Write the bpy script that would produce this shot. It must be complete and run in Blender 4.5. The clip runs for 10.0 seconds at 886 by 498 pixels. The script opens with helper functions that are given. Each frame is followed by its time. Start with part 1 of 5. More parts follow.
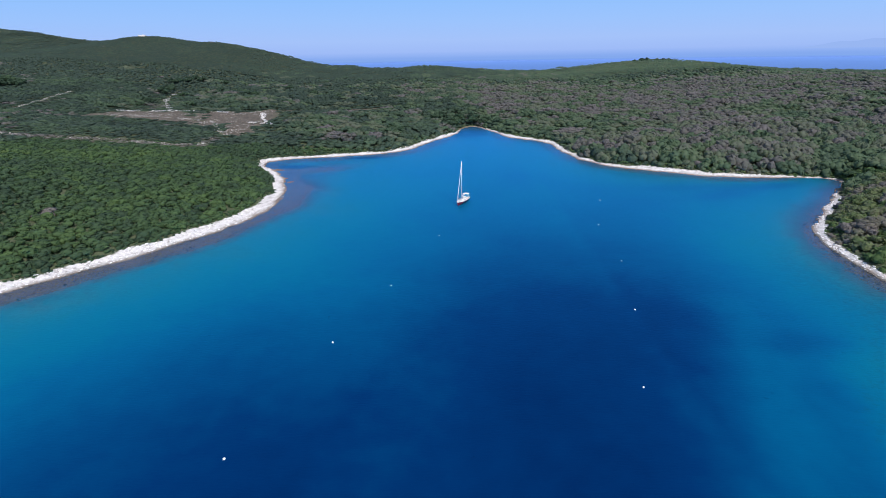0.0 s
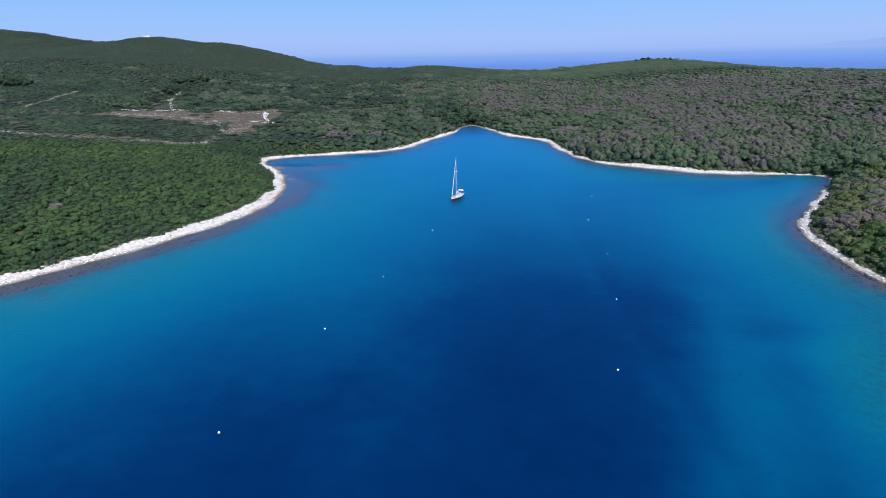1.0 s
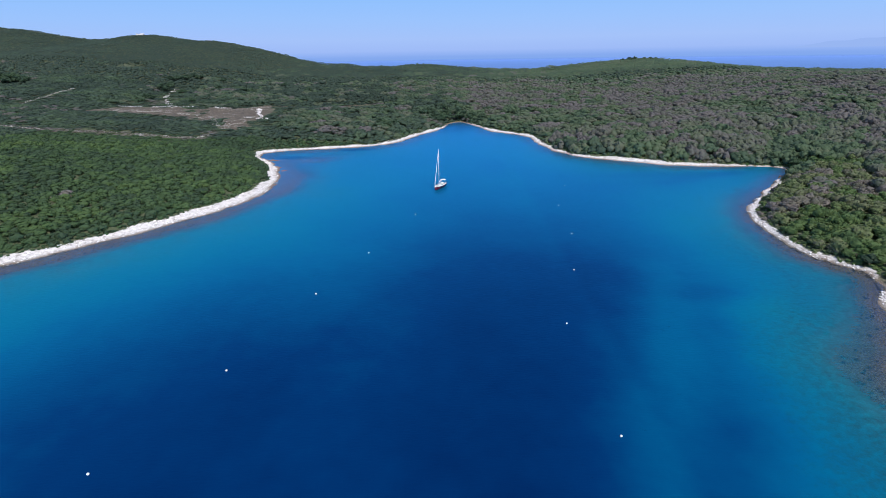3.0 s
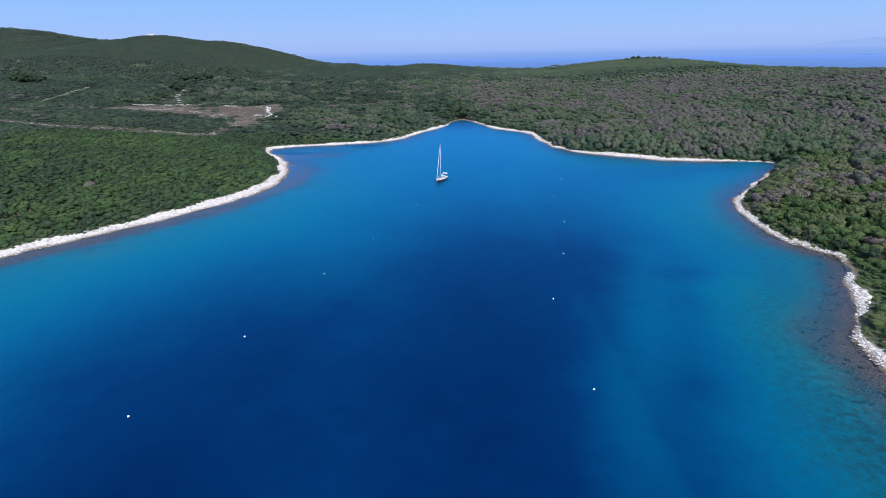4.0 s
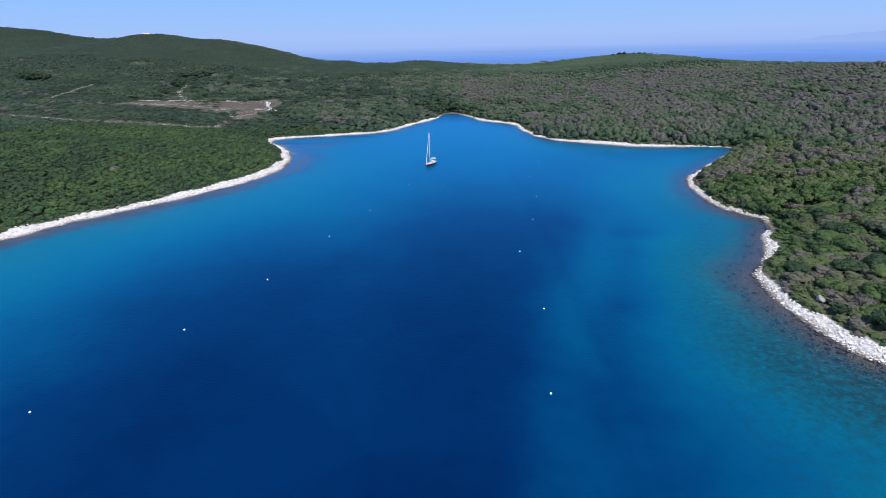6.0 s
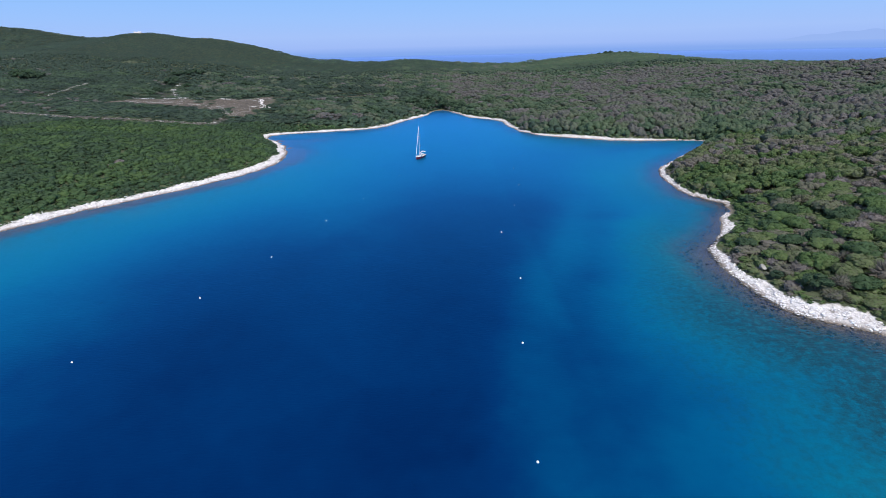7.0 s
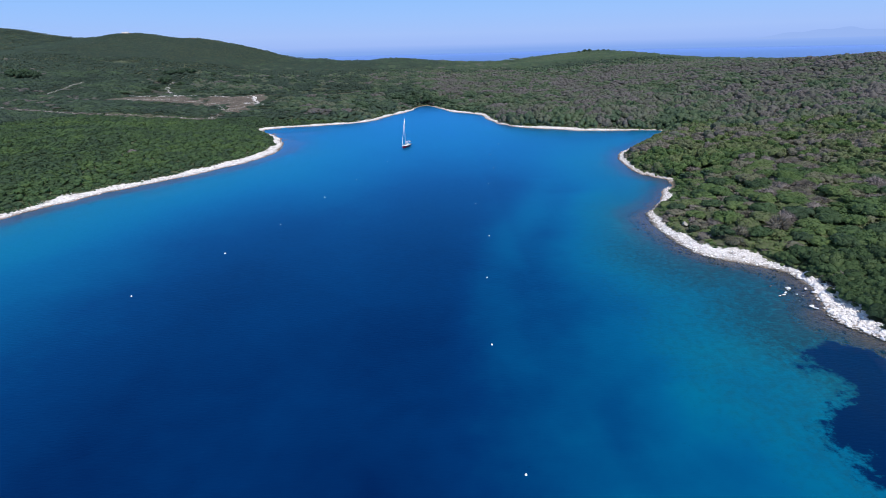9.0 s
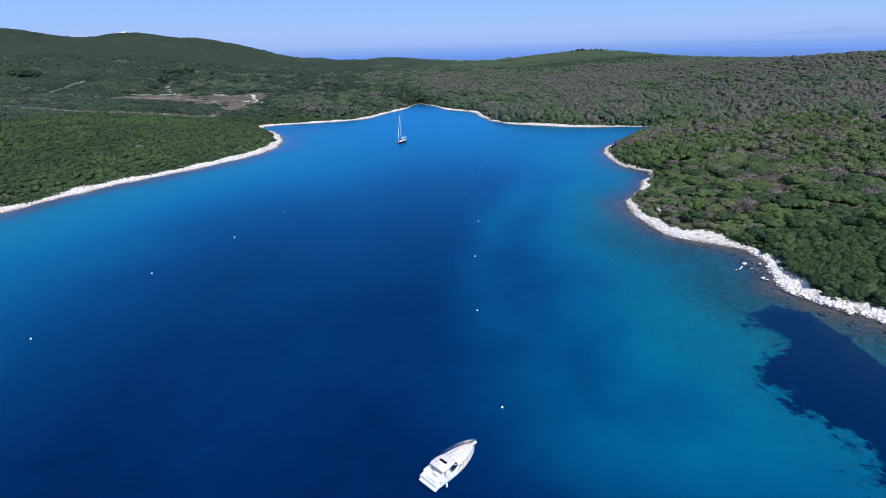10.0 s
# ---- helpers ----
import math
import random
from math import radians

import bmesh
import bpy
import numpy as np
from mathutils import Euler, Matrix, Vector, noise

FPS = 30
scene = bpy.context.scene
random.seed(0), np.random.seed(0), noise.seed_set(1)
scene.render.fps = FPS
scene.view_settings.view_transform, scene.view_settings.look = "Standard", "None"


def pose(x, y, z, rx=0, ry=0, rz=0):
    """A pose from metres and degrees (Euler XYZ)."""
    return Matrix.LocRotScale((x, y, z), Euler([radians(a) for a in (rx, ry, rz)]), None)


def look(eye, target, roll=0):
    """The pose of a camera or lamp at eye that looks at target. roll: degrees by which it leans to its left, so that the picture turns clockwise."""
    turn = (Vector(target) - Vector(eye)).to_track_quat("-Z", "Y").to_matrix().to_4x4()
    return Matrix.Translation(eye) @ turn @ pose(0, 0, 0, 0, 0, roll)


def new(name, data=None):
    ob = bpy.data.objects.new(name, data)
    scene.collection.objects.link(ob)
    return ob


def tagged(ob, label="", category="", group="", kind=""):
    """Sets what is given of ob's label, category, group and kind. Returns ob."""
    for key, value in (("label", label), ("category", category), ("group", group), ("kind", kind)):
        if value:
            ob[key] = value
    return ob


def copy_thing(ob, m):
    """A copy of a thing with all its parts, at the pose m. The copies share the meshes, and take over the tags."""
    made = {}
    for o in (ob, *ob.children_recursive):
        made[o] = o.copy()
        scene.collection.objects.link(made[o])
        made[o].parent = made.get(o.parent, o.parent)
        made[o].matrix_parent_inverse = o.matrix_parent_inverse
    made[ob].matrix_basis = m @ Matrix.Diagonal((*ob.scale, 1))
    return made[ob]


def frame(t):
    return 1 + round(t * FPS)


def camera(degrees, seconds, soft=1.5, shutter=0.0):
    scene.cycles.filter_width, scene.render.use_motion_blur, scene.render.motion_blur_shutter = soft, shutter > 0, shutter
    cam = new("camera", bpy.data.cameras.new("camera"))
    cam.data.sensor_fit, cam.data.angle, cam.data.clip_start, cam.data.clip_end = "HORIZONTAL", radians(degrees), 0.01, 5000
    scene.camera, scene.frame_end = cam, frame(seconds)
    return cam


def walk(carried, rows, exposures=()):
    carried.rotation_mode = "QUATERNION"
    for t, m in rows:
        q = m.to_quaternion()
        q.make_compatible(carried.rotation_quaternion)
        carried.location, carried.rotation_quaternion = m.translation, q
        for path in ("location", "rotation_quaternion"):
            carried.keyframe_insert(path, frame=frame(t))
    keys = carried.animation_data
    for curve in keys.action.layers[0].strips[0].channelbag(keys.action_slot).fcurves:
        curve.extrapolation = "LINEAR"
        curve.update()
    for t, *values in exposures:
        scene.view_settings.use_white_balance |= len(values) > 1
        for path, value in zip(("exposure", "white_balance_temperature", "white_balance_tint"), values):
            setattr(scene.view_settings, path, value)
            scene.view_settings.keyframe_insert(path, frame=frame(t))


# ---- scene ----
cam = camera(80.1, 10.0, soft=0.8)
PATH = [
    (0, (-0.853, 1.248, 57.019), (-0.895, 3.124, 56.326), -1.0),
    (0.5, (1.181, -1.4, 56.916), (1.124, 0.476, 56.225), -1.1),
    (1, (2.966, -4.302, 56.824), (2.909, -2.427, 56.132), -1.1),
    (1.5, (4.364, -7.704, 56.742), (4.317, -5.828, 56.05), -1.1),
    (2, (5.695, -11.993, 56.816), (5.66, -10.118, 56.122), -1.0),
    (2.5, (6.607, -16.752, 56.876), (6.58, -14.878, 56.18), -0.9),
    (4, (9.878, -34.114, 56.528), (9.824, -32.24, 55.831), -1.0),
    (4.5, (10.78, -40.961, 56.578), (10.719, -39.088, 55.879), -1.0),
    (5, (11.679, -48.044, 56.441), (11.62, -46.172, 55.74), -1.1),
    (6.5, (13.64, -70.885, 55.966), (13.624, -69.015, 55.258), -1.3),
    (7, (14.201, -78.927, 55.9), (14.2, -77.057, 55.19), -1.3),
    (7.5, (14.628, -86.869, 55.714), (14.639, -85.001, 55.002), -1.3),
    (8, (14.83, -94.736, 55.656), (14.853, -92.868, 54.941), -1.3),
    (8.5, (15.206, -102.621, 55.66), (15.242, -100.754, 54.944), -1.4),
    (9, (15.629, -110.188, 55.746), (15.674, -108.321, 55.032), -1.5),
    (9.5, (16.058, -117.466, 55.703), (16.109, -115.599, 54.988), -1.5),
    (10, (16.368, -124.846, 55.81), (16.427, -122.98, 55.094), -1.5),
]
walk(cam, [(t, look(eye, target, roll)) for t, eye, target, roll in PATH])

# ---- light ----
SUN_UP, SUN_AZ = 52.0, 156.0         # degrees above the horizon; degrees to the right of straight ahead (+y)
world = bpy.data.worlds.new("world")
scene.world = world
world.use_nodes = True
wn = world.node_tree.nodes
sky = wn.new("ShaderNodeTexSky")
sky.sky_type, sky.sun_disc = "NISHITA", False
sky.sun_elevation, sky.sun_rotation = radians(SUN_UP), radians(SUN_AZ)
sky.altitude, sky.air_density, sky.dust_density, sky.ozone_density = 0, 1.0, 0.3, 3.0
world.node_tree.links.new(sky.outputs[0], wn["Background"].inputs[0])
wn["Background"].inputs[1].default_value = 0.15
sun = new("sun", bpy.data.lights.new("sun", "SUN"))
sun.data.energy, sun.data.angle, sun.data.color = 4.2, radians(0.53), (1.0, 0.95, 0.88)
_d = Vector((math.sin(radians(SUN_AZ)) * math.cos(radians(SUN_UP)), math.cos(radians(SUN_AZ)) * math.cos(radians(SUN_UP)), math.sin(radians(SUN_UP))))
sun.matrix_world = look(_d * 300, (0, 0, 0))
scene.view_settings.exposure = 0.0


# ---- materials ----
def mat(name):
    m = bpy.data.materials.new(name)
    m.use_nodes = True
    return m, m.node_tree.nodes, m.node_tree.links, m.node_tree.nodes["Principled BSDF"]


def ramp(nodes, stops, mode="LINEAR"):
    r = nodes.new("ShaderNodeValToRGB")
    r.color_ramp.interpolation = mode
    while len(r.color_ramp.elements) < len(stops):
        r.color_ramp.elements.new(0.5)
    for e, (at, c) in zip(r.color_ramp.elements, stops):
        e.position, e.color = at, (*c, 1)
    return r


def mixer(nodes, links, fac, a, b, blend="MIX"):
    """A colour mix; fac, a and b are sockets or values."""
    m = nodes.new("ShaderNodeMix")
    m.data_type, m.blend_type = "RGBA", blend
    for at, v in ((0, fac), (6, a), (7, b)):
        if isinstance(v, bpy.types.NodeSocket):
            links.new(v, m.inputs[at])
        else:
            m.inputs[at].default_value = v if at == 0 else (*v, 1)
    return m.outputs[2]


def maths(nodes, links, op, a, b=0.0, c=0.0, clamp=False):
    m = nodes.new("ShaderNodeMath")
    m.operation, m.use_clamp = op, clamp
    for at, v in enumerate((a, b, c)):
        if isinstance(v, bpy.types.NodeSocket):
            links.new(v, m.inputs[at])
        else:
            m.inputs[at].default_value = v
    return m.outputs[0]


def noise_at(nodes, links, scale, detail=4.0, rough=0.55, space="pos"):
    n = nodes.new("ShaderNodeTexNoise")
    n.inputs["Scale"].default_value, n.inputs["Detail"].default_value, n.inputs["Roughness"].default_value = scale, detail, rough
    if space == "pos":
        links.new(nodes.new("ShaderNodeNewGeometry").outputs["Position"], n.inputs["Vector"])
    else:
        links.new(nodes.new("ShaderNodeTexCoord").outputs["Object"], n.inputs["Vector"])
    return n.outputs[0]


def relief(nodes, links, bsdf, height, strength, distance):
    b = nodes.new("ShaderNodeBump")
    b.inputs["Strength"].default_value, b.inputs["Distance"].default_value = strength, distance
    links.new(height, b.inputs["Height"])
    links.new(b.outputs[0], bsdf.inputs["Normal"])


def simple(name, color, rough=0.5, metal=0.0, grain=0.06, scale=6.0, coat=0.0):
    """Paint, plastic, cloth or metal with a slight stain and grain."""
    m, n, l, b = mat(name)
    a = noise_at(n, l, scale, 5, space="object")
    dark, light = [max(0, c * (1 - 2 * grain)) for c in color], [min(1, c * (1 + grain)) for c in color]
    r = ramp(n, [(0.3, dark), (0.65, light)])
    l.new(a, r.inputs[0])
    l.new(r.outputs[0], b.inputs["Base Color"])
    b.inputs["Roughness"].default_value, b.inputs["Metallic"].default_value = rough, metal
    b.inputs["Coat Weight"].default_value = coat
    relief(n, l, b, noise_at(n, l, scale * 12, 3, space="object"), 0.1, 0.004)
    return m


def ground_material():
    m, n, l, b = mat("ground")
    pos = n.new("ShaderNodeNewGeometry").outputs["Position"]
    sep = n.new("ShaderNodeSeparateXYZ")
    l.new(pos, sep.inputs[0])
    z = sep.outputs[2]
    big, mid, fine = noise_at(n, l, 0.09, 4), noise_at(n, l, 0.7, 5, 0.65), noise_at(n, l, 3.2, 5, 0.7)
    lime = ramp(n, [(0.28, (0.22, 0.195, 0.17)), (0.45, (0.60, 0.555, 0.54)), (0.7, (0.84, 0.80, 0.79))])
    l.new(mid, lime.inputs[0])
    soil = ramp(n, [(0.3, (0.05, 0.066, 0.03)), (0.55, (0.085, 0.1, 0.05)), (0.75, (0.14, 0.14, 0.09))])
    l.new(maths(n, l, "ADD", maths(n, l, "MULTIPLY", mid, 0.6), maths(n, l, "MULTIPLY", fine, 0.4)), soil.inputs[0])
    weed = ramp(n, [(0.36, (0.055, 0.042, 0.032)), (0.52, (0.225, 0.170, 0.130)), (0.68, (0.45, 0.37, 0.31))])
    l.new(fine, weed.inputs[0])
    sand = ramp(n, [(0.3, (0.30, 0.29, 0.24)), (0.7, (0.50, 0.47, 0.40))])
    l.new(mid, sand.inputs[0])
    rough_z = maths(n, l, "ADD", z, maths(n, l, "MULTIPLY_ADD", mid, 1.4, -0.7))
    # land: limestone near the sea, soil above it
    strand = n.new("ShaderNodeAttribute")
    strand.attribute_name = "shore"
    ragged = maths(n, l, "MULTIPLY_ADD", maths(n, l, "ADD", strand.outputs["Fac"], maths(n, l, "SUBTRACT", mid, 0.5)), 3.0, -1.0, True)
    col = mixer(n, l, ragged, soil.outputs[0], lime.outputs[0])
    # the bare fields and tracks inland
    bare = n.new("ShaderNodeAttribute")
    bare.attribute_name = "bare"
    field = ramp(n, [(0.42, (0.036, 0.042, 0.026)), (0.52, (0.09, 0.068, 0.05)), (0.68, (0.225, 0.175, 0.138))])
    l.new(maths(n, l, "ADD", maths(n, l, "MULTIPLY", noise_at(n, l, 0.55, 5, 0.85), 0.75), maths(n, l, "MULTIPLY", fine, 0.3)), field.inputs[0])
    col = mixer(n, l, maths(n, l, "MULTIPLY", bare.outputs["Fac"], 1.0, 0, True), col, field.outputs[0])
    # the wet rock at the waterline, and the bottom
    col = mixer(n, l, maths(n, l, "MULTIPLY_ADD", z, -2.2, 1.1, True), col, weed.outputs[0])
    col = mixer(n, l, maths(n, l, "MULTIPLY_ADD", rough_z, -1.0, -1.2, True), col, sand.outputs[0])
    l.new(col, b.inputs["Base Color"])
    b.inputs["Roughness"].default_value = 0.9
    relief(n, l, b, maths(n, l, "ADD", mid, maths(n, l, "MULTIPLY", fine, 0.35)), 0.9, 0.5)
    return m


def water_material():
    m, n, l, b = mat("sea_water")
    depth = n.new("ShaderNodeAttribute")
    depth.attribute_name = "depth"
    meadow = n.new("ShaderNodeAttribute")
    meadow.attribute_name = "meadow"
    wob = noise_at(n, l, 0.035, 5, 0.6)
    fine = noise_at(n, l, 0.22, 4, 0.6)
    sway = maths(n, l, "ADD", maths(n, l, "MULTIPLY_ADD", wob, 1.3, -0.65), maths(n, l, "MULTIPLY_ADD", fine, 0.7, -0.35))
    d = maths(n, l, "MULTIPLY_ADD", maths(n, l, "MINIMUM", depth.outputs["Fac"], 3.5), sway, depth.outputs["Fac"])
    body = ramp(n, WATER_BODY)
    l.new(maths(n, l, "DIVIDE", d, 20.0), body.inputs[0])
    # beds of sea grass show dark through the clear shallows
    rag = maths(n, l, "ADD", maths(n, l, "MULTIPLY_ADD", noise_at(n, l, 0.12, 5, 0.65), 2.6, -1.3), maths(n, l, "MULTIPLY_ADD", noise_at(n, l, 0.45, 5, 0.75), 2.4, -1.2))
    edge = maths(n, l, "MULTIPLY_ADD", maths(n, l, "MULTIPLY_ADD", meadow.outputs["Fac"], 2.2, rag), 2.6, -1.6, True)
    grass = mixer(n, l, 0.97, body.outputs[0], (0.0, 0.006, 0.046))
    col = mixer(n, l, edge, body.outputs[0], grass)
    # weedy rock on the shallow bottom
    reef = n.new("ShaderNodeAttribute")
    reef.attribute_name = "reef"
    weedy = maths(n, l, "MULTIPLY_ADD", maths(n, l, "MULTIPLY", reef.outputs["Fac"], maths(n, l, "MULTIPLY_ADD", noise_at(n, l, 0.6, 6, 0.85), 3.4, -0.85)), 1.5, -0.4, True)
    col = mixer(n, l, maths(n, l, "MULTIPLY", weedy, maths(n, l, "MULTIPLY_ADD", edge, -0.9, 0.95)), col, (0.009, 0.045, 0.052))
    # speckle painted into the colour: broken light and weed on the bottom
    speck = maths(n, l, "MULTIPLY_ADD", noise_at(n, l, 0.9, 5, 0.85), 2.6, -0.3)
    shallow = maths(n, l, "SUBTRACT", 1.0, maths(n, l, "DIVIDE", d, 4.5), 0, True)
    both = n.new("ShaderNodeCombineColor")
    for k in range(3):
        l.new(speck, both.inputs[k])
    col = mixer(n, l, shallow, col, mixer(n, l, 1.0, col, both.outputs[0], "MULTIPLY"))
    b.inputs["Base Color"].default_value = (0, 0, 0, 1)
    dif = n.new("ShaderNodeBsdfDiffuse")
    l.new(col, dif.inputs[0])
    clear = n.new("ShaderNodeBsdfTransparent")
    clear.inputs[0].default_value = (0.86, 0.88, 0.88, 1)
    opaque = maths(n, l, "SUBTRACT", 1.0, maths(n, l, "POWER", 2.718, maths(n, l, "MULTIPLY", maths(n, l, "MAXIMUM", maths(n, l, "SUBTRACT", d, 0.35), 0.0), -0.7)))
    opaque = maths(n, l, "MAXIMUM", opaque, maths(n, l, "MULTIPLY", edge, 0.9))
    under = n.new("ShaderNodeMixShader")
    l.new(opaque, under.inputs[0]), l.new(clear.outputs[0], under.inputs[1]), l.new(dif.outputs[0], under.inputs[2])
    gloss = n.new("ShaderNodeBsdfGlossy")
    gloss.inputs["Roughness"].default_value = 0.12
    bump = n.new("ShaderNodeBump")
    bump.inputs["Strength"].default_value, bump.inputs["Distance"].default_value = 0.35, 0.1
    st = n.new("ShaderNodeMapping")
    st.inputs["Scale"].default_value, st.inputs["Rotation"].default_value = (0.45, 1.5, 1), (0, 0, 0.45)
    l.new(n.new("ShaderNodeNewGeometry").outputs["Position"], st.inputs[0])
    rip = n.new("ShaderNodeTexNoise")
    rip.inputs["Scale"].default_value, rip.inputs["Detail"].default_value = 1.5, 4
    l.new(st.outputs[0], rip.inputs["Vector"])
    l.new(rip.outputs[0], bump.inputs["Height"])
    l.new(bump.outputs[0], gloss.inputs["Normal"])
    l.new(bump.outputs[0], dif.inputs["Normal"])
    fres = n.new("ShaderNodeFresnel")
    fres.inputs[0].default_value = 1.55
    l.new(bump.outputs[0], fres.inputs["Normal"])
    top = n.new("ShaderNodeMixShader")
    # reflection is steepened and tinted blue; the far sea's paler tint holds painted haze
    wide = n.new("ShaderNodeAttribute")
    wide.attribute_name = "open"
    mirror = maths(n, l, "MULTIPLY", maths(n, l, "POWER", fres.outputs[0], 1.45), 2.4)
    l.new(maths(n, l, "MULTIPLY", mirror, maths(n, l, "MULTIPLY_ADD", wide.outputs["Fac"], 0.5 - GLOSS, GLOSS)), top.inputs[0])
    l.new(maths(n, l, "MULTIPLY_ADD", wide.outputs["Fac"], 0.0, 0.36), gloss.inputs["Roughness"])
    l.new(mixer(n, l, wide.outputs["Fac"], (0.09, 0.54, 1.0), (0.46, 0.62, 0.95)), gloss.inputs["Color"])
    l.new(under.outputs[0], top.inputs[1]), l.new(gloss.outputs[0], top.inputs[2])
    l.new(top.outputs[0], n["Material Output"].inputs[0])
    n.remove(b)
    return m


def leaf_material(name, single, span=0.8, start=0.0, leaves=None, uneven=0.7, thinness=0.28):
    """Maquis leaves. single: one shrub an object, tinted by the object's own random number; else by the tint that each shrub carries."""
    m, n, l, b = mat(name)
    if single:
        t = n.new("ShaderNodeObjectInfo").outputs["Random"]
    else:
        a = n.new("ShaderNodeAttribute")
        a.attribute_name = "tint"
        t = a.outputs["Fac"]
    fine = noise_at(n, l, 2.2, 4, 0.75)
    v = maths(n, l, "ADD", maths(n, l, "MULTIPLY_ADD", t, span, start), maths(n, l, "MULTIPLY_ADD", fine, 0.55, -0.24))
    r = ramp(n, leaves or LEAVES)
    l.new(v, r.inputs[0])
    l.new(r.outputs[0], b.inputs["Base Color"])
    b.inputs["Roughness"].default_value = 0.65
    b.inputs["Specular IOR Level"].default_value = 0.25
    relief(n, l, b, noise_at(n, l, 3.5, 4, 0.75), uneven, 0.3)
    # thin leaves let some light through
    thin = n.new("ShaderNodeBsdfTranslucent")
    l.new(r.outputs[0], thin.inputs[0])
    both = n.new("ShaderNodeMixShader")
    both.inputs[0].default_value = thinness
    l.new(b.outputs[0], both.inputs[1]), l.new(thin.outputs[0], both.inputs[2])
    l.new(both.outputs[0], n["Material Output"].inputs[0])
    return m


WATER_BODY = [(0.0, (0.016, 0.128, 0.17)), (0.11, (0.0, 0.176, 0.245)), (0.2, (0.0, 0.145, 0.235)), (0.39, (0.0, 0.088, 0.20)), (0.55, (0.0, 0.050, 0.148)), (0.68, (0.0, 0.023, 0.102)), (0.86, (0.0, 0.0065, 0.052))]
GLOSS = 1.0
# glow colours by height: far sea, horizon haze, sky
FAR_GLOW = [(0.08, (0.195, 0.36, 0.82)), (0.13, (0.24, 0.405, 0.86)), (0.155, (0.295, 0.455, 0.90)), (0.18, (0.345, 0.50, 0.93)), (0.27, (0.375, 0.545, 0.955)), (0.42, (0.33, 0.55, 0.985)), (0.62, (0.27, 0.53, 1.0))]
LEAVES = [(0.0, (0.046, 0.078, 0.046)), (0.22, (0.070, 0.122, 0.050)), (0.42, (0.104, 0.168, 0.056)), (0.55, (0.150, 0.190, 0.082)), (0.66, (0.168, 0.172, 0.118)), (0.76, (0.200, 0.180, 0.160)), (0.95, (0.285, 0.250, 0.245))]
# far woods' greens, with distance haze painted in as blue and grey
HAZED_LEAVES = [(0.0, (0.050, 0.076, 0.060)), (0.22, (0.080, 0.124, 0.080)), (0.42, (0.108, 0.164, 0.088)), (0.55, (0.142, 0.172, 0.112)), (0.66, (0.156, 0.162, 0.138)), (0.76, (0.176, 0.162, 0.158)), (0.95, (0.222, 0.200, 0.204))]
# the fresh growth on the eastern point
FRESH_LEAVES = [(0.0, (0.032, 0.056, 0.030)), (0.3, (0.052, 0.095, 0.040)), (0.6, (0.078, 0.130, 0.050)), (0.8, (0.122, 0.160, 0.070)), (1.0, (0.17, 0.17, 0.12))]
GROUND, WATER = ground_material(), water_material()
HAZED_LEAF = leaf_material("hazed_leaves", False, leaves=HAZED_LEAVES, uneven=0.3, thinness=0.4)
LEAF, LEAF_ONE = leaf_material("maquis_leaves", False), leaf_material("shrub_leaves", True, 0.6, 0.06, FRESH_LEAVES)
BARK = simple("bark", (0.11, 0.085, 0.065), 0.9, grain=0.3)


def rock_material(name, single):
    m, n, l, b = mat(name)
    if single:
        t = n.new("ShaderNodeObjectInfo").outputs["Random"]
    else:
        t = n.new("ShaderNodeNewGeometry").outputs["Random Per Island"]
    mid, fine = noise_at(n, l, 1.3, 5, 0.65), noise_at(n, l, 7.0, 4, 0.7)
    r = ramp(n, [(0.15, (0.42, 0.385, 0.365)), (0.4, (0.74, 0.695, 0.685)), (0.72, (0.90, 0.862, 0.86))])
    l.new(maths(n, l, "ADD", maths(n, l, "MULTIPLY", t, 0.45), maths(n, l, "MULTIPLY", mid, 0.6)), r.inputs[0])
    sep = n.new("ShaderNodeSeparateXYZ")
    l.new(n.new("ShaderNodeNewGeometry").outputs["Position"], sep.inputs[0])
    wet = ramp(n, [(0.35, (0.035, 0.03, 0.026)), (0.7, (0.13, 0.105, 0.08))])
    l.new(fine, wet.inputs[0])
    col = mixer(n, l, maths(n, l, "MULTIPLY_ADD", maths(n, l, "ADD", sep.outputs[2], maths(n, l, "MULTIPLY_ADD", mid, 0.4, -0.2)), -5.0, 1.6, True), r.outputs[0], wet.outputs[0])
    l.new(col, b.inputs["Base Color"])
    b.inputs["Roughness"].default_value = 0.9
    relief(n, l, b, fine, 0.7, 0.12)
    return m


# a mottled grey, darker than the shore limestone
GREY_STONE = simple("mottled_grey_stone", (0.40, 0.375, 0.35), 0.9, grain=0.3, scale=0.4)
ROCK, ROCK_ONE = rock_material("limestone", False), rock_material("limestone_boulder", True)


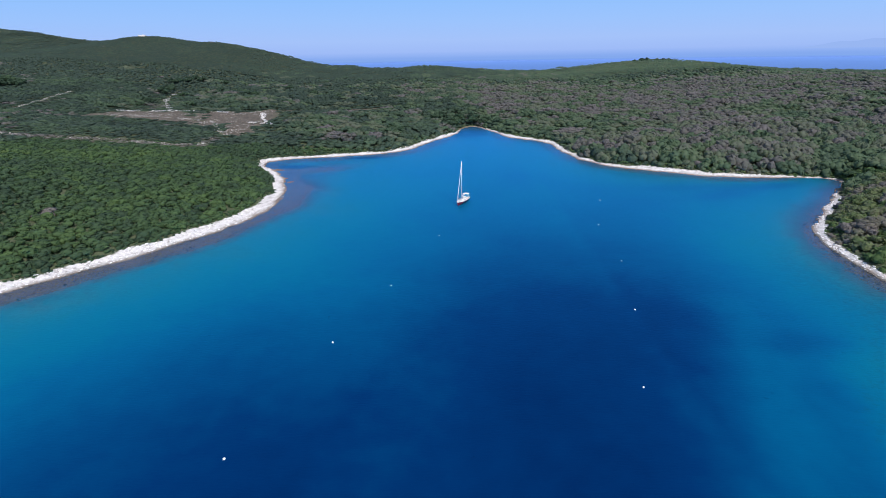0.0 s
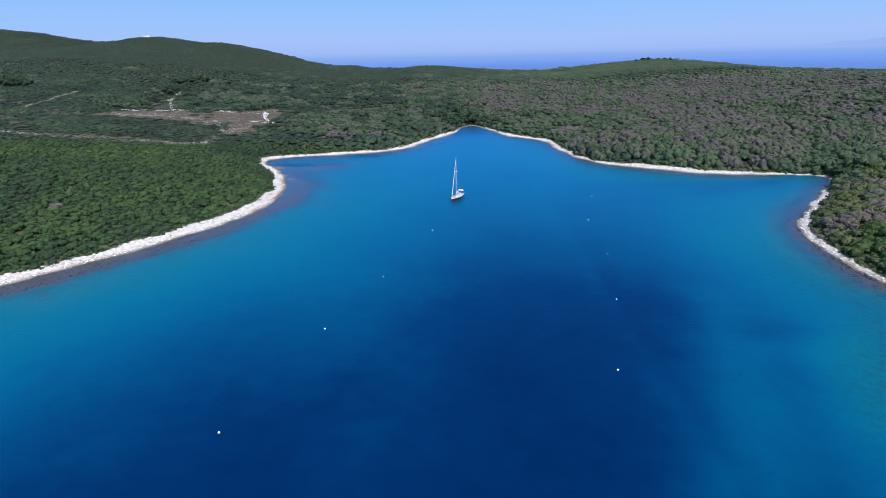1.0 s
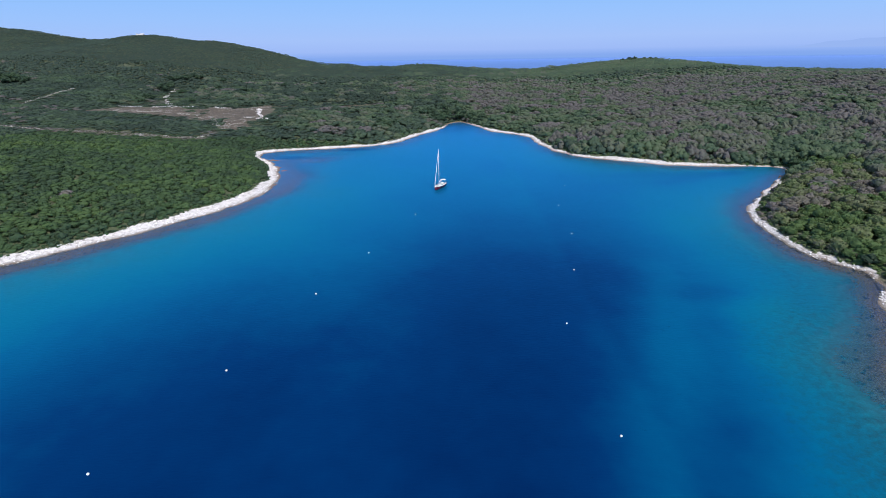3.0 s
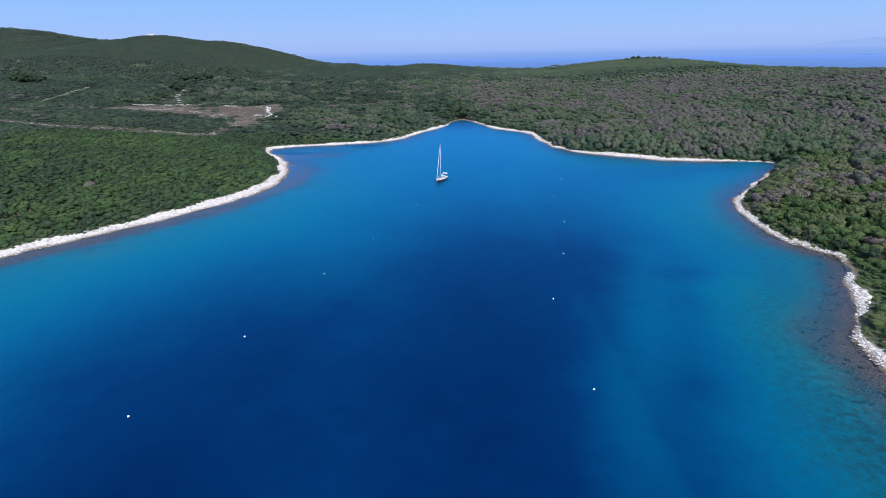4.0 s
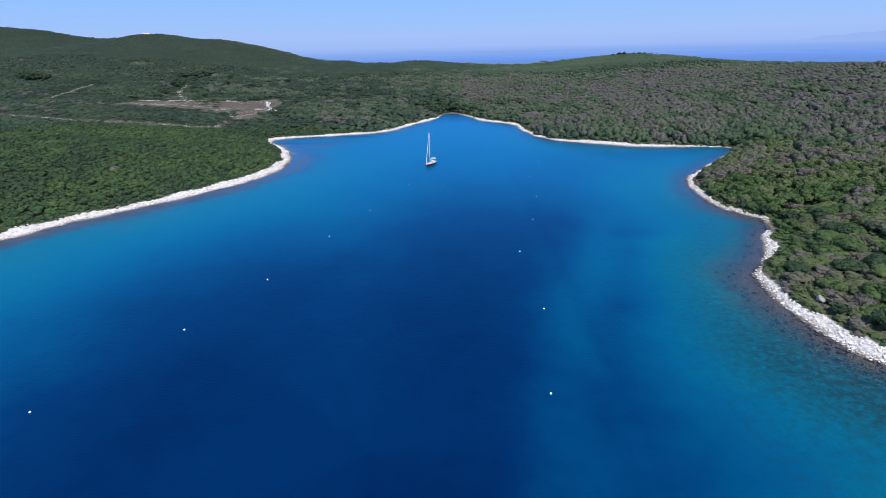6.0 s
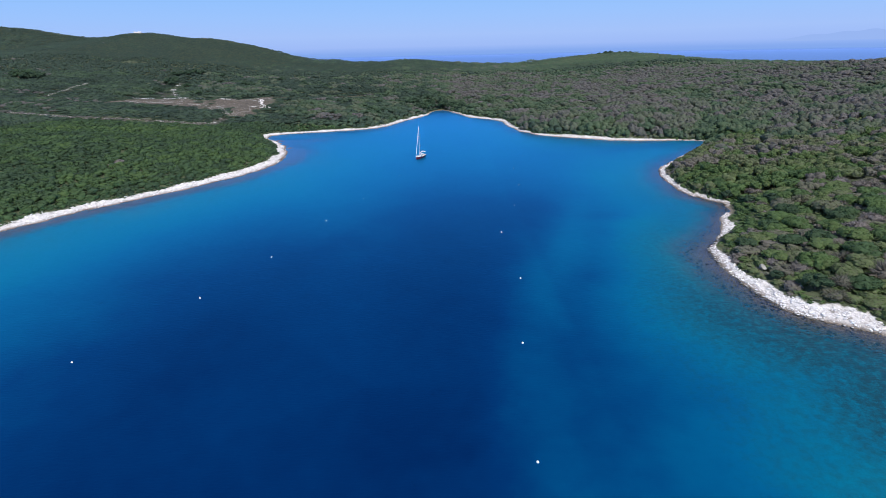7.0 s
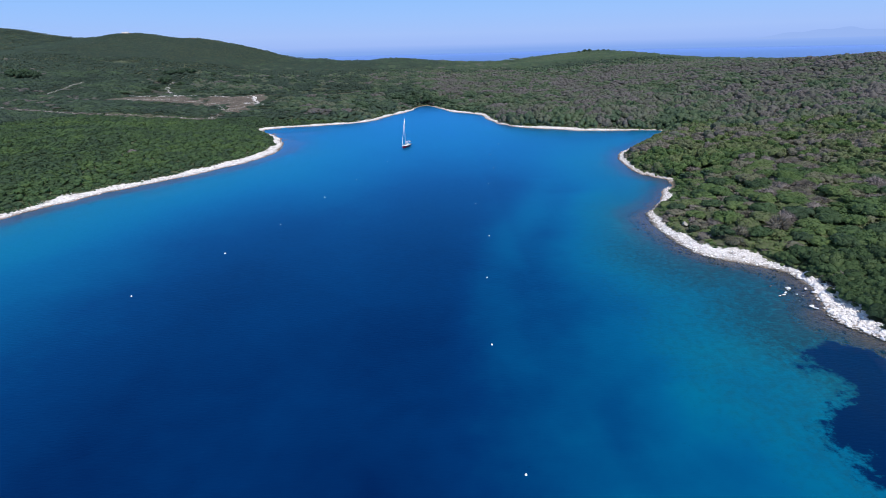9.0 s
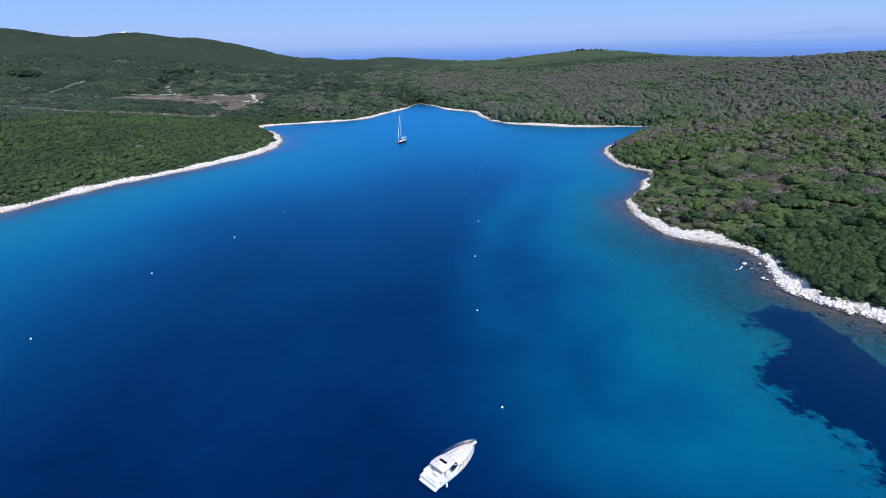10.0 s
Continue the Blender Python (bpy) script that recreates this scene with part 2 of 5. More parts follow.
# ---- the lie of the land ----
# the waterline, from the open sea along the western shore round the head of the cove to the eastern point
SHORE_WEST = [(-330, -900), (-230, -200), (-170, 20), (-147, 76), (-128, 113), (-111, 135), (-98, 153), (-87, 168), (-79, 187), (-74, 209), (-78, 236), (-91, 268), (-108, 300), (-96, 311), (-70, 318), (-45, 327), (-28, 342), (-12, 380), (2, 410), (6, 434), (16, 448)]
SHORE_EAST = [(29, 424), (40, 386), (60, 362), (65, 330), (75, 288), (98, 267), (130, 251), (167, 244), (172, 236), (150, 209), (121, 174), (112, 150), (110, 130), (113.5, 116), (117.5, 107), (114, 98), (109, 91), (104.5, 81), (96.5, 70), (90.8, 63), (88.6, 54), (88.2, 45), (87.9, 37), (88.2, 29), (92, 21.5), (98.5, 17), (104, 11.7), (107, 4), (104.2, -5), (100.8, -13), (101, -17), (103.7, -22.5), (106.4, -27), (110, -31), (119, -60), (128, -120), (170, -300), (260, -900)]
CREST_X = [-1500, -1000, -880, -773, -698, -617, -520, -420, -345, -270, -213, -106, -41, 52, 163, 250, 355, 435, 510, 630, 740, 1500]
CREST_H = [120, 124, 119, 102, 89, 104, 93, 86, 70, 44, 37, 33, 37, 29, 24, 35, 43, 36, 26, 20, 16, 25]


def smooth_line(points, steps):
    """A Catmull-Rom curve through the points, as an array."""
    p = np.array([points[0], *points, points[-1]], float)
    t = np.linspace(0, 1, steps, endpoint=False)[:, None]
    out = [0.5 * (2 * b + (c - a) * t + (2 * a - 5 * b + 4 * c - d) * t ** 2 + (3 * b - a - 3 * c + d) * t ** 3) for a, b, c, d in zip(p, p[1:], p[2:], p[3:])]
    return np.concatenate(out + [p[-1:]])


SHORE = smooth_line(SHORE_WEST + SHORE_EAST, 5)


def shore_distance(x, y):
    """Metres to the waterline: plus on land, minus in the water."""
    best, inside = np.full(x.shape, 1e9), np.zeros(x.shape, bool)
    ring = np.concatenate([SHORE, SHORE[:1]])
    for n, ((ax, ay), (bx, by)) in enumerate(zip(ring, ring[1:])):
        dx, dy = bx - ax, by - ay
        if n < len(SHORE) - 1:
            k = np.clip(((x - ax) * dx + (y - ay) * dy) / (dx * dx + dy * dy + 1e-9), 0, 1)
            best = np.minimum(best, np.hypot(x - ax - k * dx, y - ay - k * dy))
        if dy:
            inside ^= ((ay > y) != (by > y)) & (x < ax + (y - ay) * dx / dy)
    jag = (value_noise(x, y, 5, 41) - 0.5) * 2.2 + (value_noise(x, y, 15, 42) - 0.5) * 2.6
    return np.where(inside | (y < -900), -best, best) + jag * np.clip(1.5 - best / 25, 0, 1)


def value_noise(x, y, scale, seed):
    """Smooth noise, 0 to 1."""
    g = np.random.default_rng(seed).random((64, 64))
    u, v = x / scale + 1000, y / scale + 1000
    i, j = np.floor(u).astype(int), np.floor(v).astype(int)
    a, b = u - i, v - j
    a, b = a * a * (3 - 2 * a), b * b * (3 - 2 * b)
    i, j, i1, j1 = i % 64, j % 64, (i + 1) % 64, (j + 1) % 64
    return (g[i, j] * (1 - a) + g[i1, j] * a) * (1 - b) + (g[i, j1] * (1 - a) + g[i1, j1] * a) * b


def bump_at(x, y, cx, cy, rx, ry=None):
    return np.exp(-((x - cx) / rx) ** 2 - ((y - cy) / (ry or rx)) ** 2)


def lines_near(x, y, points):
    """Distance from a polyline."""
    best = np.full(np.shape(x), 1e9)
    for (ax, ay), (bx, by) in zip(points, points[1:]):
        dx, dy = bx - ax, by - ay
        k = np.clip(((x - ax) * dx + (y - ay) * dy) / (dx * dx + dy * dy), 0, 1)
        best = np.minimum(best, np.hypot(x - ax - k * dx, y - ay - k * dy))
    return best


# dips and shoals fitting water tones to the camera's view: place, reach, metres
DIPS = [(16, 60, 28, 50, 1.2), (112, 231, 42, 6, 3.0), (14, 405, 14, 16, 4.0), (30, 262, 12, 22, 2.2), (-66, 284, 24, 12, -2.6), (-30, 255, 14, 30, -1.0), (74, 98, 8, 5, 2.2), (66, 97, 5, 4, 1.4), (82, 90, 6, 9, -1.8), (83, 64, 7, 14, -1.4), (102, 122, 8, 14, -0.8), (56, -37, 7, 5, -1.8), (70, -24, 10, 6, -1.2), (60, -68, 14, 8, -1.6), (-58, 70, 26, 42, 2.2), (-10, 100, 22, 40, -1.4), (-48, -45, 34, 45, -1.4), (-72, 240, 16, 36, -1.6), (42, -66, 15, 14, -2.6), (40, -6, 14, 14, -1.3)]
# long tongues of pale sand (less depth) and of weed (more): course, half width and metres
TONGUES = [
    ([(64, 112), (56, 86), (46, 57), (37, 37), (31, 14), (28, -6), (30, -26)], 6.0, -1.9),
    ([(66, 80), (60, 62), (53, 44)], 7.0, 2.0),
    ([(49, 34), (44, 20), (38, 6)], 6.5, 0.7),
    ([(56, -29), (47, -40), (42, -52), (50, -57), (59, -54)], 5.0, 1.8),
    ([(105, 214), (127, 224), (150, 234), (166, 242)], 4.5, 2.4),
]


def sea_depth(x, y, d):
    """Depth of the water at d metres from the shore."""
    inner = 1 / (1 + np.exp(-(y - 125) / 42))
    wide = (122 - 68 / (1 + np.exp(-(x - 3) / 13))) * (1 - inner) + 42 * inner
    most = 3.4 + 17.1 * (1 - inner)
    deep = most * (1 - np.exp(-(np.maximum(d, 0) / wide) ** (1.8 + 0.5 / (1 + np.exp(-x / 14))))) + np.where(x > 40, 0.19, 0.06) * np.clip(d, 0, 8) + np.where(x > 40, 0.22, 0.22) * np.clip(d - 8, 0, 6)
    deep = deep * (1 - 0.55 * bump_at(x, y, 62, -52, 46, 48))
    for cx, cy, rx, ry, k in DIPS:
        deep = deep + k * bump_at(x, y, cx, cy, rx, ry) * np.clip(d / 15, 0, 1)
    for course, half, k in TONGUES:
        deep = deep + k * np.exp(-((lines_near(x, y, course) + (value_noise(x, y, 13, 61) - 0.5) * 7) / half) ** 2)
    return np.where(d > 0, np.maximum(deep, 0.02), deep)


def height(x, y, d):
    """Height of the ground: sea bed, rocky foreshore, slope and crest, and the fall to the sea beyond."""
    crest_y = 1030 - 0.1 * x + 30 * np.exp(-((x + 620) / 300) ** 2)
    crest_h = sum(np.interp(x + o, CREST_X, CREST_H) for o in (-24, -8, 8, 24)) / 4
    inland = np.clip(d / (d + np.maximum(crest_y - y, 1)), 0, 1)
    inland = np.where(y > crest_y, 1, inland)
    base = 1.2 * (1 - np.exp(-np.maximum(d, 0) / 4)) + 12.5 * (1 - np.exp(-np.maximum(d - 3, 0) / 75))
    land = base + (crest_h - 13.5) * inland ** 1.5
    land = land + 22 * bump_at(x, y, 560, 430, 170) * np.clip(d / 120, 0, 1)
    land = land + (value_noise(x, y, 38, 3) - 0.5) * np.clip(d / 30, 0, 1) * 3.0 + (value_noise(x, y, 9, 4) - 0.5) * np.clip(d / 8, 0, 1) * 0.7
    fall = np.clip((y - crest_y) / 260, 0, 1)
    land = land * (1 - fall) - 6 * fall ** 2
    land = np.where(np.abs(x) > 1500, np.minimum(land, (1700 - np.abs(x)) * 0.1), land)
    sea = -sea_depth(x, y, -d) - (value_noise(x, y, 4, 5) - 0.35) * 0.5 * np.clip(-d / 4, 0, 1)
    return np.where(d > 0, land, sea)


def spread(lo, hi, step, ends, grow=1.12, most=60.0):
    """Grid lines: even between lo and hi, widening outwards to the ends."""
    mid = list(np.arange(lo, hi + step / 2, step))
    for sign, end in ((1, ends[1]), (-1, ends[0])):
        at, s, out = (mid[-1] if sign > 0 else mid[0]), step, []
        while (end - at) * sign > 0:
            s = min(s * grow, most)
            at += sign * s
            out.append(at)
        mid = mid + out if sign > 0 else out[::-1] + mid
    return np.array(mid)


FIELD_TRACKS = [
    ([(-330, 338), (-260, 328), (-214, 322), (-173, 320), (-157, 323), (-157, 346)], 1.5),
    ([(-232, 448), (-255, 480), (-278, 526), (-299, 588)], 2.0),
    ([(-350, 430), (-359, 475), (-376, 535)], 1.5),
    ([(-156, 447), (-118, 467), (-70, 508)], 1.8),
    ([(-455, 727), (-425, 738)], 3.0),
]
FIELDS = [(-237, 430, 46, 21, -8), (-170, 420, 28, 36, 10), (-150, 374, 11, 19, 20), (-90, 490, 14, 6, 45), (-28, 474, 9, 3, 5), (152.5, 61, 5, 3, 0), (148, 22, 3, 1.5, 0), (-618, 1112, 22, 14, 0)]


def bareness(x, y):
    """1 where the ground is bare: old fields, tracks and the foot of walls."""
    out = np.zeros(np.shape(x))
    wob = (value_noise(x, y, 6, 11) - 0.5) * 6
    eaten = (value_noise(x, y, 5, 13) - 0.5) * 3.2 + (value_noise(x, y, 13, 14) - 0.5) * 3.2
    for points, half in FIELD_TRACKS:
        out = np.maximum(out, np.clip((half - lines_near(x, y, points) + wob * 0.8) / 1.2, 0, 1))
    for cx, cy, rx, ry, turn in FIELDS:
        c, s = math.cos(radians(turn)), math.sin(radians(turn))
        u, v = (x - cx) * c + (y - cy) * s, (y - cy) * c - (x - cx) * s
        out = np.maximum(out, np.clip((1 - np.maximum(np.abs(u) / rx, np.abs(v) / ry)) * 5 + eaten * np.clip(rx / 20, 0.2, 1), 0, 1))
    return out


def sheet(name, xs, ys, keep=None, z=None):
    """A grid of quads with the given heights; keep drops the faces whose corners are all False."""
    x, y = np.meshgrid(xs, ys)
    nx, ny = len(xs), len(ys)
    a = (np.arange(ny - 1)[:, None] * nx + np.arange(nx - 1)).ravel()
    quads = np.stack([a, a + 1, a + nx + 1, a + nx], 1)
    co = np.stack([x.ravel(), y.ravel(), z.ravel()], 1)
    used = np.arange(len(co))
    if keep is not None:
        quads = quads[keep.ravel()[quads].any(1)]
        used = np.unique(quads)
        place = np.zeros(len(co), int)
        place[used] = np.arange(len(used))
        quads, co = place[quads], co[used]
    return name, mesh_of(name, co, quads), used


def mesh_of(name, co, faces, smooth=True):
    """A mesh from arrays of corners and of equal-sided faces."""
    me = bpy.data.meshes.new(name)
    n = faces.shape[1]
    me.vertices.add(len(co))
    me.vertices.foreach_set("co", np.ascontiguousarray(co, np.float32).ravel())
    me.loops.add(faces.size)
    me.loops.foreach_set("vertex_index", np.ascontiguousarray(faces, np.int32).ravel())
    me.polygons.add(len(faces))
    me.polygons.foreach_set("loop_start", np.arange(0, faces.size, n, dtype=np.int32))
    me.polygons.foreach_set("use_smooth", np.full(len(faces), smooth))
    me.update(calc_edges=True)
    return me


def carry(me, name, values):
    me.attributes.new(name, "FLOAT", "POINT").data.foreach_set("value", np.ascontiguousarray(values, np.float32))


def beach(x, y):
    """Width of the bare rocky foreshore."""
    east = 1 / (1 + np.exp(-(x - 60) / 15))
    notch = bump_at(x, y, 117, 101, 9) + 0.75 * bump_at(x, y, 97, 70.5, 6, 7) + bump_at(x, y, 165, 228, 22, 18) + bump_at(x, y, 8, 440, 30, 26)
    far = 1 - 0.25 / (1 + np.exp(-(y - 285 + 0.35 * np.maximum(x, 0)) / 8))
    return (5.2 - 2.3 * east) * far * (1 - 0.85 * np.clip(notch, 0, 1)) * (0.68 - 0.28 * east + (0.64 + 0.56 * east) * value_noise(x, y, 9, 31)) + 2.4 * bump_at(x, y, 110, 262, 60, 22) + 1.2 * bump_at(x, y, 50, 350, 25, 60) + 1.3 * bump_at(x, y, 97, 22, 13, 22) + 3.2 * bump_at(x, y, 101, 24, 8, 7) + 2.2 * bump_at(x, y, 105, -15, 6, 6) + 2.2 * bump_at(x, y, 111, -28, 7, 9) - 0.9 * np.clip(notch, 0, 1)


GX = spread(-240, 250, 2.0, (-1900, 1900))
GY = spread(-50, 460, 2.0, (-1500, 1900))
X, Y = np.meshgrid(GX, GY)
D = shore_distance(X, Y)
Z = height(X, Y, D)
_, me, used = sheet("ground", GX, GY, z=Z)
carry(me, "bare", bareness(X, Y).ravel())
carry(me, "shore", np.clip((beach(X, Y) + 0.9 - D) / 1.6, 0, 1).ravel())
me.materials.append(GROUND)
ground = tagged(new("ground", me), "hilly limestone ground with pale rocky foreshore and sandy sea bed", "ground", kind="structure")


def ground_z(x, y):
    """The sheet's height at places."""
    i, j = np.clip(np.searchsorted(GX, x) - 1, 0, len(GX) - 2), np.clip(np.searchsorted(GY, y) - 1, 0, len(GY) - 2)
    a, b = (x - GX[i]) / (GX[i + 1] - GX[i]), (y - GY[j]) / (GY[j + 1] - GY[j])
    return (Z[j, i] * (1 - a) + Z[j, i + 1] * a) * (1 - b) + (Z[j + 1, i] * (1 - a) + Z[j + 1, i + 1] * a) * b


# the sea: one level sheet, from the cove to the horizon
WX, WY = spread(-180, 190, 2.5, (-4700, 4700), 1.12, 400), spread(-140, 460, 2.5, (-4700, 4700), 1.12, 400)
X2, Y2 = np.meshgrid(WX, WY)
D2 = shore_distance(X2, Y2)
Z2 = height(X2, Y2, D2)
_, me, used = sheet("water", WX, WY, keep=(Z2 < 0.6) & (X2 ** 2 + Y2 ** 2 < 4800 ** 2), z=np.zeros(X2.shape))
MEADOWS = [(91, -28, 7, 4.5, 1.0), (95, -38, 9, 8, 1.0), (82, -47.5, 9, 3.5, 1.0), (91, -48, 9, 8, 1.0), (86, -57, 10, 5, 1.0), (92, -66, 13, 9, 1.0), (86, -80, 12, 9, 1.0), (102, -70, 7, 12, 0.8), (103, -40, 5.5, 9, -1.1), (104, -57, 5, 8, -0.8), (-52, 314, 13, 4, 0.75), (-88, 290, 11, 4, 0.7), (11, 409, 14, 20, 1.0)]
far_sea = Y2 > 1000
carry(me, "open", far_sea.ravel()[used])
# the far sea gets a made-up depth for its hazed body colour
depth = np.where(far_sea, 10.5, sea_depth(X2, Y2, -D2))
meadow = sum(k * bump_at(X2, Y2, cx, cy, rx, ry) for cx, cy, rx, ry, k in MEADOWS)
carry(me, "depth", depth.ravel()[used])
east = 1 / (1 + np.exp(-(X2 - 50) / 8)) / (1 + np.exp((Y2 - 150) / 15))
carry(me, "reef", (np.maximum(np.clip(1.62 + D2 / 26, 0, 1), 0.5 * np.clip(2 + D2 / 40, 0, 1)) * (0.15 + 0.85 * east * (1 - 0.5 / (1 + np.exp(-(Y2 - 38) / 7)))) + 0.3 * bump_at(X2, Y2, -68, 240, 12, 34)).ravel()[used])
carry(me, "meadow", np.clip(meadow, -0.3, 1.0).ravel()[used])
me.materials.append(WATER)
tagged(new("water", me), "calm clear blue sea water, turquoise over the shallows", "sea", kind="structure")


# ---- maquis: trees and shrubs ----
def cap(seed):
    """The plainest crown, for the far hills: six sides under one peak."""
    r = np.random.default_rng(seed)
    a = np.arange(6) * math.pi / 3 + r.uniform(-0.3, 0.3, 6)
    out = r.uniform(0.75, 1.1, 6)
    low = np.stack([np.cos(a) * out, np.sin(a) * out, r.uniform(-0.05, 0.15, 6)], 1)
    co = np.concatenate([low, [[r.uniform(-0.2, 0.2), r.uniform(-0.2, 0.2), r.uniform(0.75, 1.0)]]])
    return co, np.stack([np.arange(6), (np.arange(6) + 1) % 6, np.full(6, 6)], 1)


def blob(seed, rings, lobes, wide=1.0, tall=0.8):
    """A low, lumpy crown as corners and triangles, about one metre in radius, its base at z = 0."""
    r = np.random.default_rng(seed)
    dirs = r.normal(size=(lobes, 3))
    dirs[:, 2] = np.abs(dirs[:, 2]) * 0.8
    dirs /= np.linalg.norm(dirs, axis=1)[:, None]
    bm = bmesh.new()
    bmesh.ops.create_icosphere(bm, subdivisions=rings, radius=1)
    bmesh.ops.delete(bm, geom=[v for v in bm.verts if v.co.z < -0.45], context="VERTS")
    bm.verts.index_update()
    co = np.array([v.co[:] for v in bm.verts])
    tri = np.array([[v.index for v in f.verts] for f in bm.faces])
    bm.free()
    near = (co @ dirs.T).max(1)
    size = 0.62 + 0.42 * np.clip((near - 0.55) / 0.45, 0, 1) + r.normal(0, 0.055, len(co))
    co = co * size[:, None] * [wide, wide, tall]
    co[:, 2] += 0.33 * tall
    return co, tri


def leafy(co, tri, count, size, seed):
    """Tufts of leaves standing out of a crown: single triangles, tilted anyhow."""
    r = np.random.default_rng(seed)
    mids, n = co[tri].mean(1), np.cross(co[tri][:, 1] - co[tri][:, 0], co[tri][:, 2] - co[tri][:, 0])
    area = np.linalg.norm(n, axis=1)
    n /= area[:, None]
    pick = r.choice(len(tri), count, p=area / area.sum())
    w = r.dirichlet((1, 1, 1), count)
    at = (co[tri[pick]] * w[:, :, None]).sum(1)
    s = size * r.uniform(0.6, 1.4, count)[:, None]
    a = r.normal(size=(count, 3))
    a /= np.linalg.norm(a, axis=1)[:, None]
    b = n[pick] * 1.2 + r.normal(0, 0.6, (count, 3))
    b /= np.linalg.norm(b, axis=1)[:, None]
    corners = np.stack([at - a * s * 0.6 - n[pick] * s * 0.3, at + a * s * 0.6 - n[pick] * s * 0.3, at + b * s * 0.9], 1)
    return np.concatenate([co, corners.reshape(-1, 3)]), np.concatenate([tri, len(co) + np.arange(3 * count).reshape(-1, 3)])


def tufted(co, tri, count, size, seed, tilt=0.5):
    """Small sprays of leaves that lie on a crown like loose shingles."""
    r = np.random.default_rng(seed)
    n = np.cross(co[tri][:, 1] - co[tri][:, 0], co[tri][:, 2] - co[tri][:, 0])
    area = np.linalg.norm(n, axis=1)
    n /= area[:, None]
    pick = r.choice(len(tri), count, p=area / area.sum())
    at = (co[tri[pick]] * r.dirichlet((1, 1, 1), count)[:, :, None]).sum(1)
    way = n[pick] + r.normal(0, tilt, (count, 3)) + [0, 0, 0.25]
    way /= np.linalg.norm(way, axis=1)[:, None]
    u = np.cross(way, r.normal(size=(count, 3)))
    u /= np.linalg.norm(u, axis=1)[:, None]
    v = np.cross(way, u)
    s = size * r.uniform(0.55, 1.45, count)[:, None]
    at = at + n[pick] * s * 0.25
    corners = np.stack([at - u * s * 0.6 - v * s * 0.4, at + u * s * 0.6 - v * s * 0.3, at + v * s * 0.8], 1)
    return np.concatenate([co, corners.reshape(-1, 3)]), np.concatenate([tri, len(co) + np.arange(3 * count).reshape(-1, 3)])


def scattered(kinds, x, y, z, size, tall, turn, tint):
    """One mesh of many crowns: arrays of places and sizes."""
    which = np.random.default_rng(5).integers(0, len(kinds), len(x))
    cos, tris, tints, base = [], [], [], 0
    for k, (co, tri) in enumerate(kinds):
        m = np.nonzero(which == k)[0]
        c, s = np.cos(turn[m])[:, None], np.sin(turn[m])[:, None]
        px = (co[:, 0] * c - co[:, 1] * s) * size[m][:, None] + x[m][:, None]
        py = (co[:, 0] * s + co[:, 1] * c) * size[m][:, None] + y[m][:, None]
        pz = co[:, 2] * tall[m][:, None] + z[m][:, None]
        cos.append(np.stack([px, py, pz], 2).reshape(-1, 3))
        tris.append((tri[None] + (np.arange(len(m)) * len(co))[:, None, None]).reshape(-1, 3) + base)
        tints.append(np.repeat(tint[m], len(co)) + np.random.default_rng(900 + k).normal(0, 0.035, len(m) * len(co)))
        base += len(m) * len(co)
    return np.concatenate(cos), np.concatenate(tris), np.concatenate(tints)


def dryness(x, y):
    """How many of the shrubs are bare and grey: more to the east and on the middle slopes."""
    n = 0.5 * value_noise(x, y, 45, 21) + 0.5 * value_noise(x, y, 11, 22)
    east = 1 / (1 + np.exp(-(x - 60) / 60))
    middle = np.exp(-((y - 560) / 170) ** 2)
    hill = np.exp(-((x - 300) / 120) ** 2 - ((y - 930) / 150) ** 2)
    return n + 0.13 * east + 0.1 * bump_at(x, y, 118, 55, 30, 35) + 0.06 * bump_at(x, y, 106, 42, 11, 14) - 0.2 * bump_at(x, y, 128, 14, 22, 24) + 0.14 * middle / (1 + np.exp(-(x - 0) / 25)) - 0.2 * middle * (x < 0) + 0.1 * bump_at(x, y, 270, 300, 90, 110) + 0.06 * bump_at(x, y, 420, 420, 170, 170) - 0.35 * hill - 0.35 * (y > 720) - 0.42 * ((x < -60) & (y < 345))


def planting(step, box, seed, inside):
    """Places of shrubs on a shaken grid: x, y, distance from the shore."""
    r = np.random.default_rng(seed)
    gx, gy = np.meshgrid(np.arange(box[0], box[2], step), np.arange(box[1], box[3], step))
    x, y = (gx + r.uniform(-0.5, 0.5, gx.shape) * step).ravel(), (gy + r.uniform(-0.5, 0.5, gy.shape) * step).ravel()
    seen = (np.abs(x - 10) < 30 + 0.9 * (y + 130)) & inside(x, y)
    x, y = x[seen], y[seen]
    d = shore_distance(x, y)
    ok = (d > beach(x, y) + (0.3 if step > 2 else -0.5)) & (bareness(x, y) < 0.4) & (np.hypot(x - 99.5, y - 30.5) > 3.0) & (np.hypot(x - 96, y - 38.5) > 2.2) & (ground_z(x, y) > 0.45)
    return x[ok], y[ok], d[ok], r


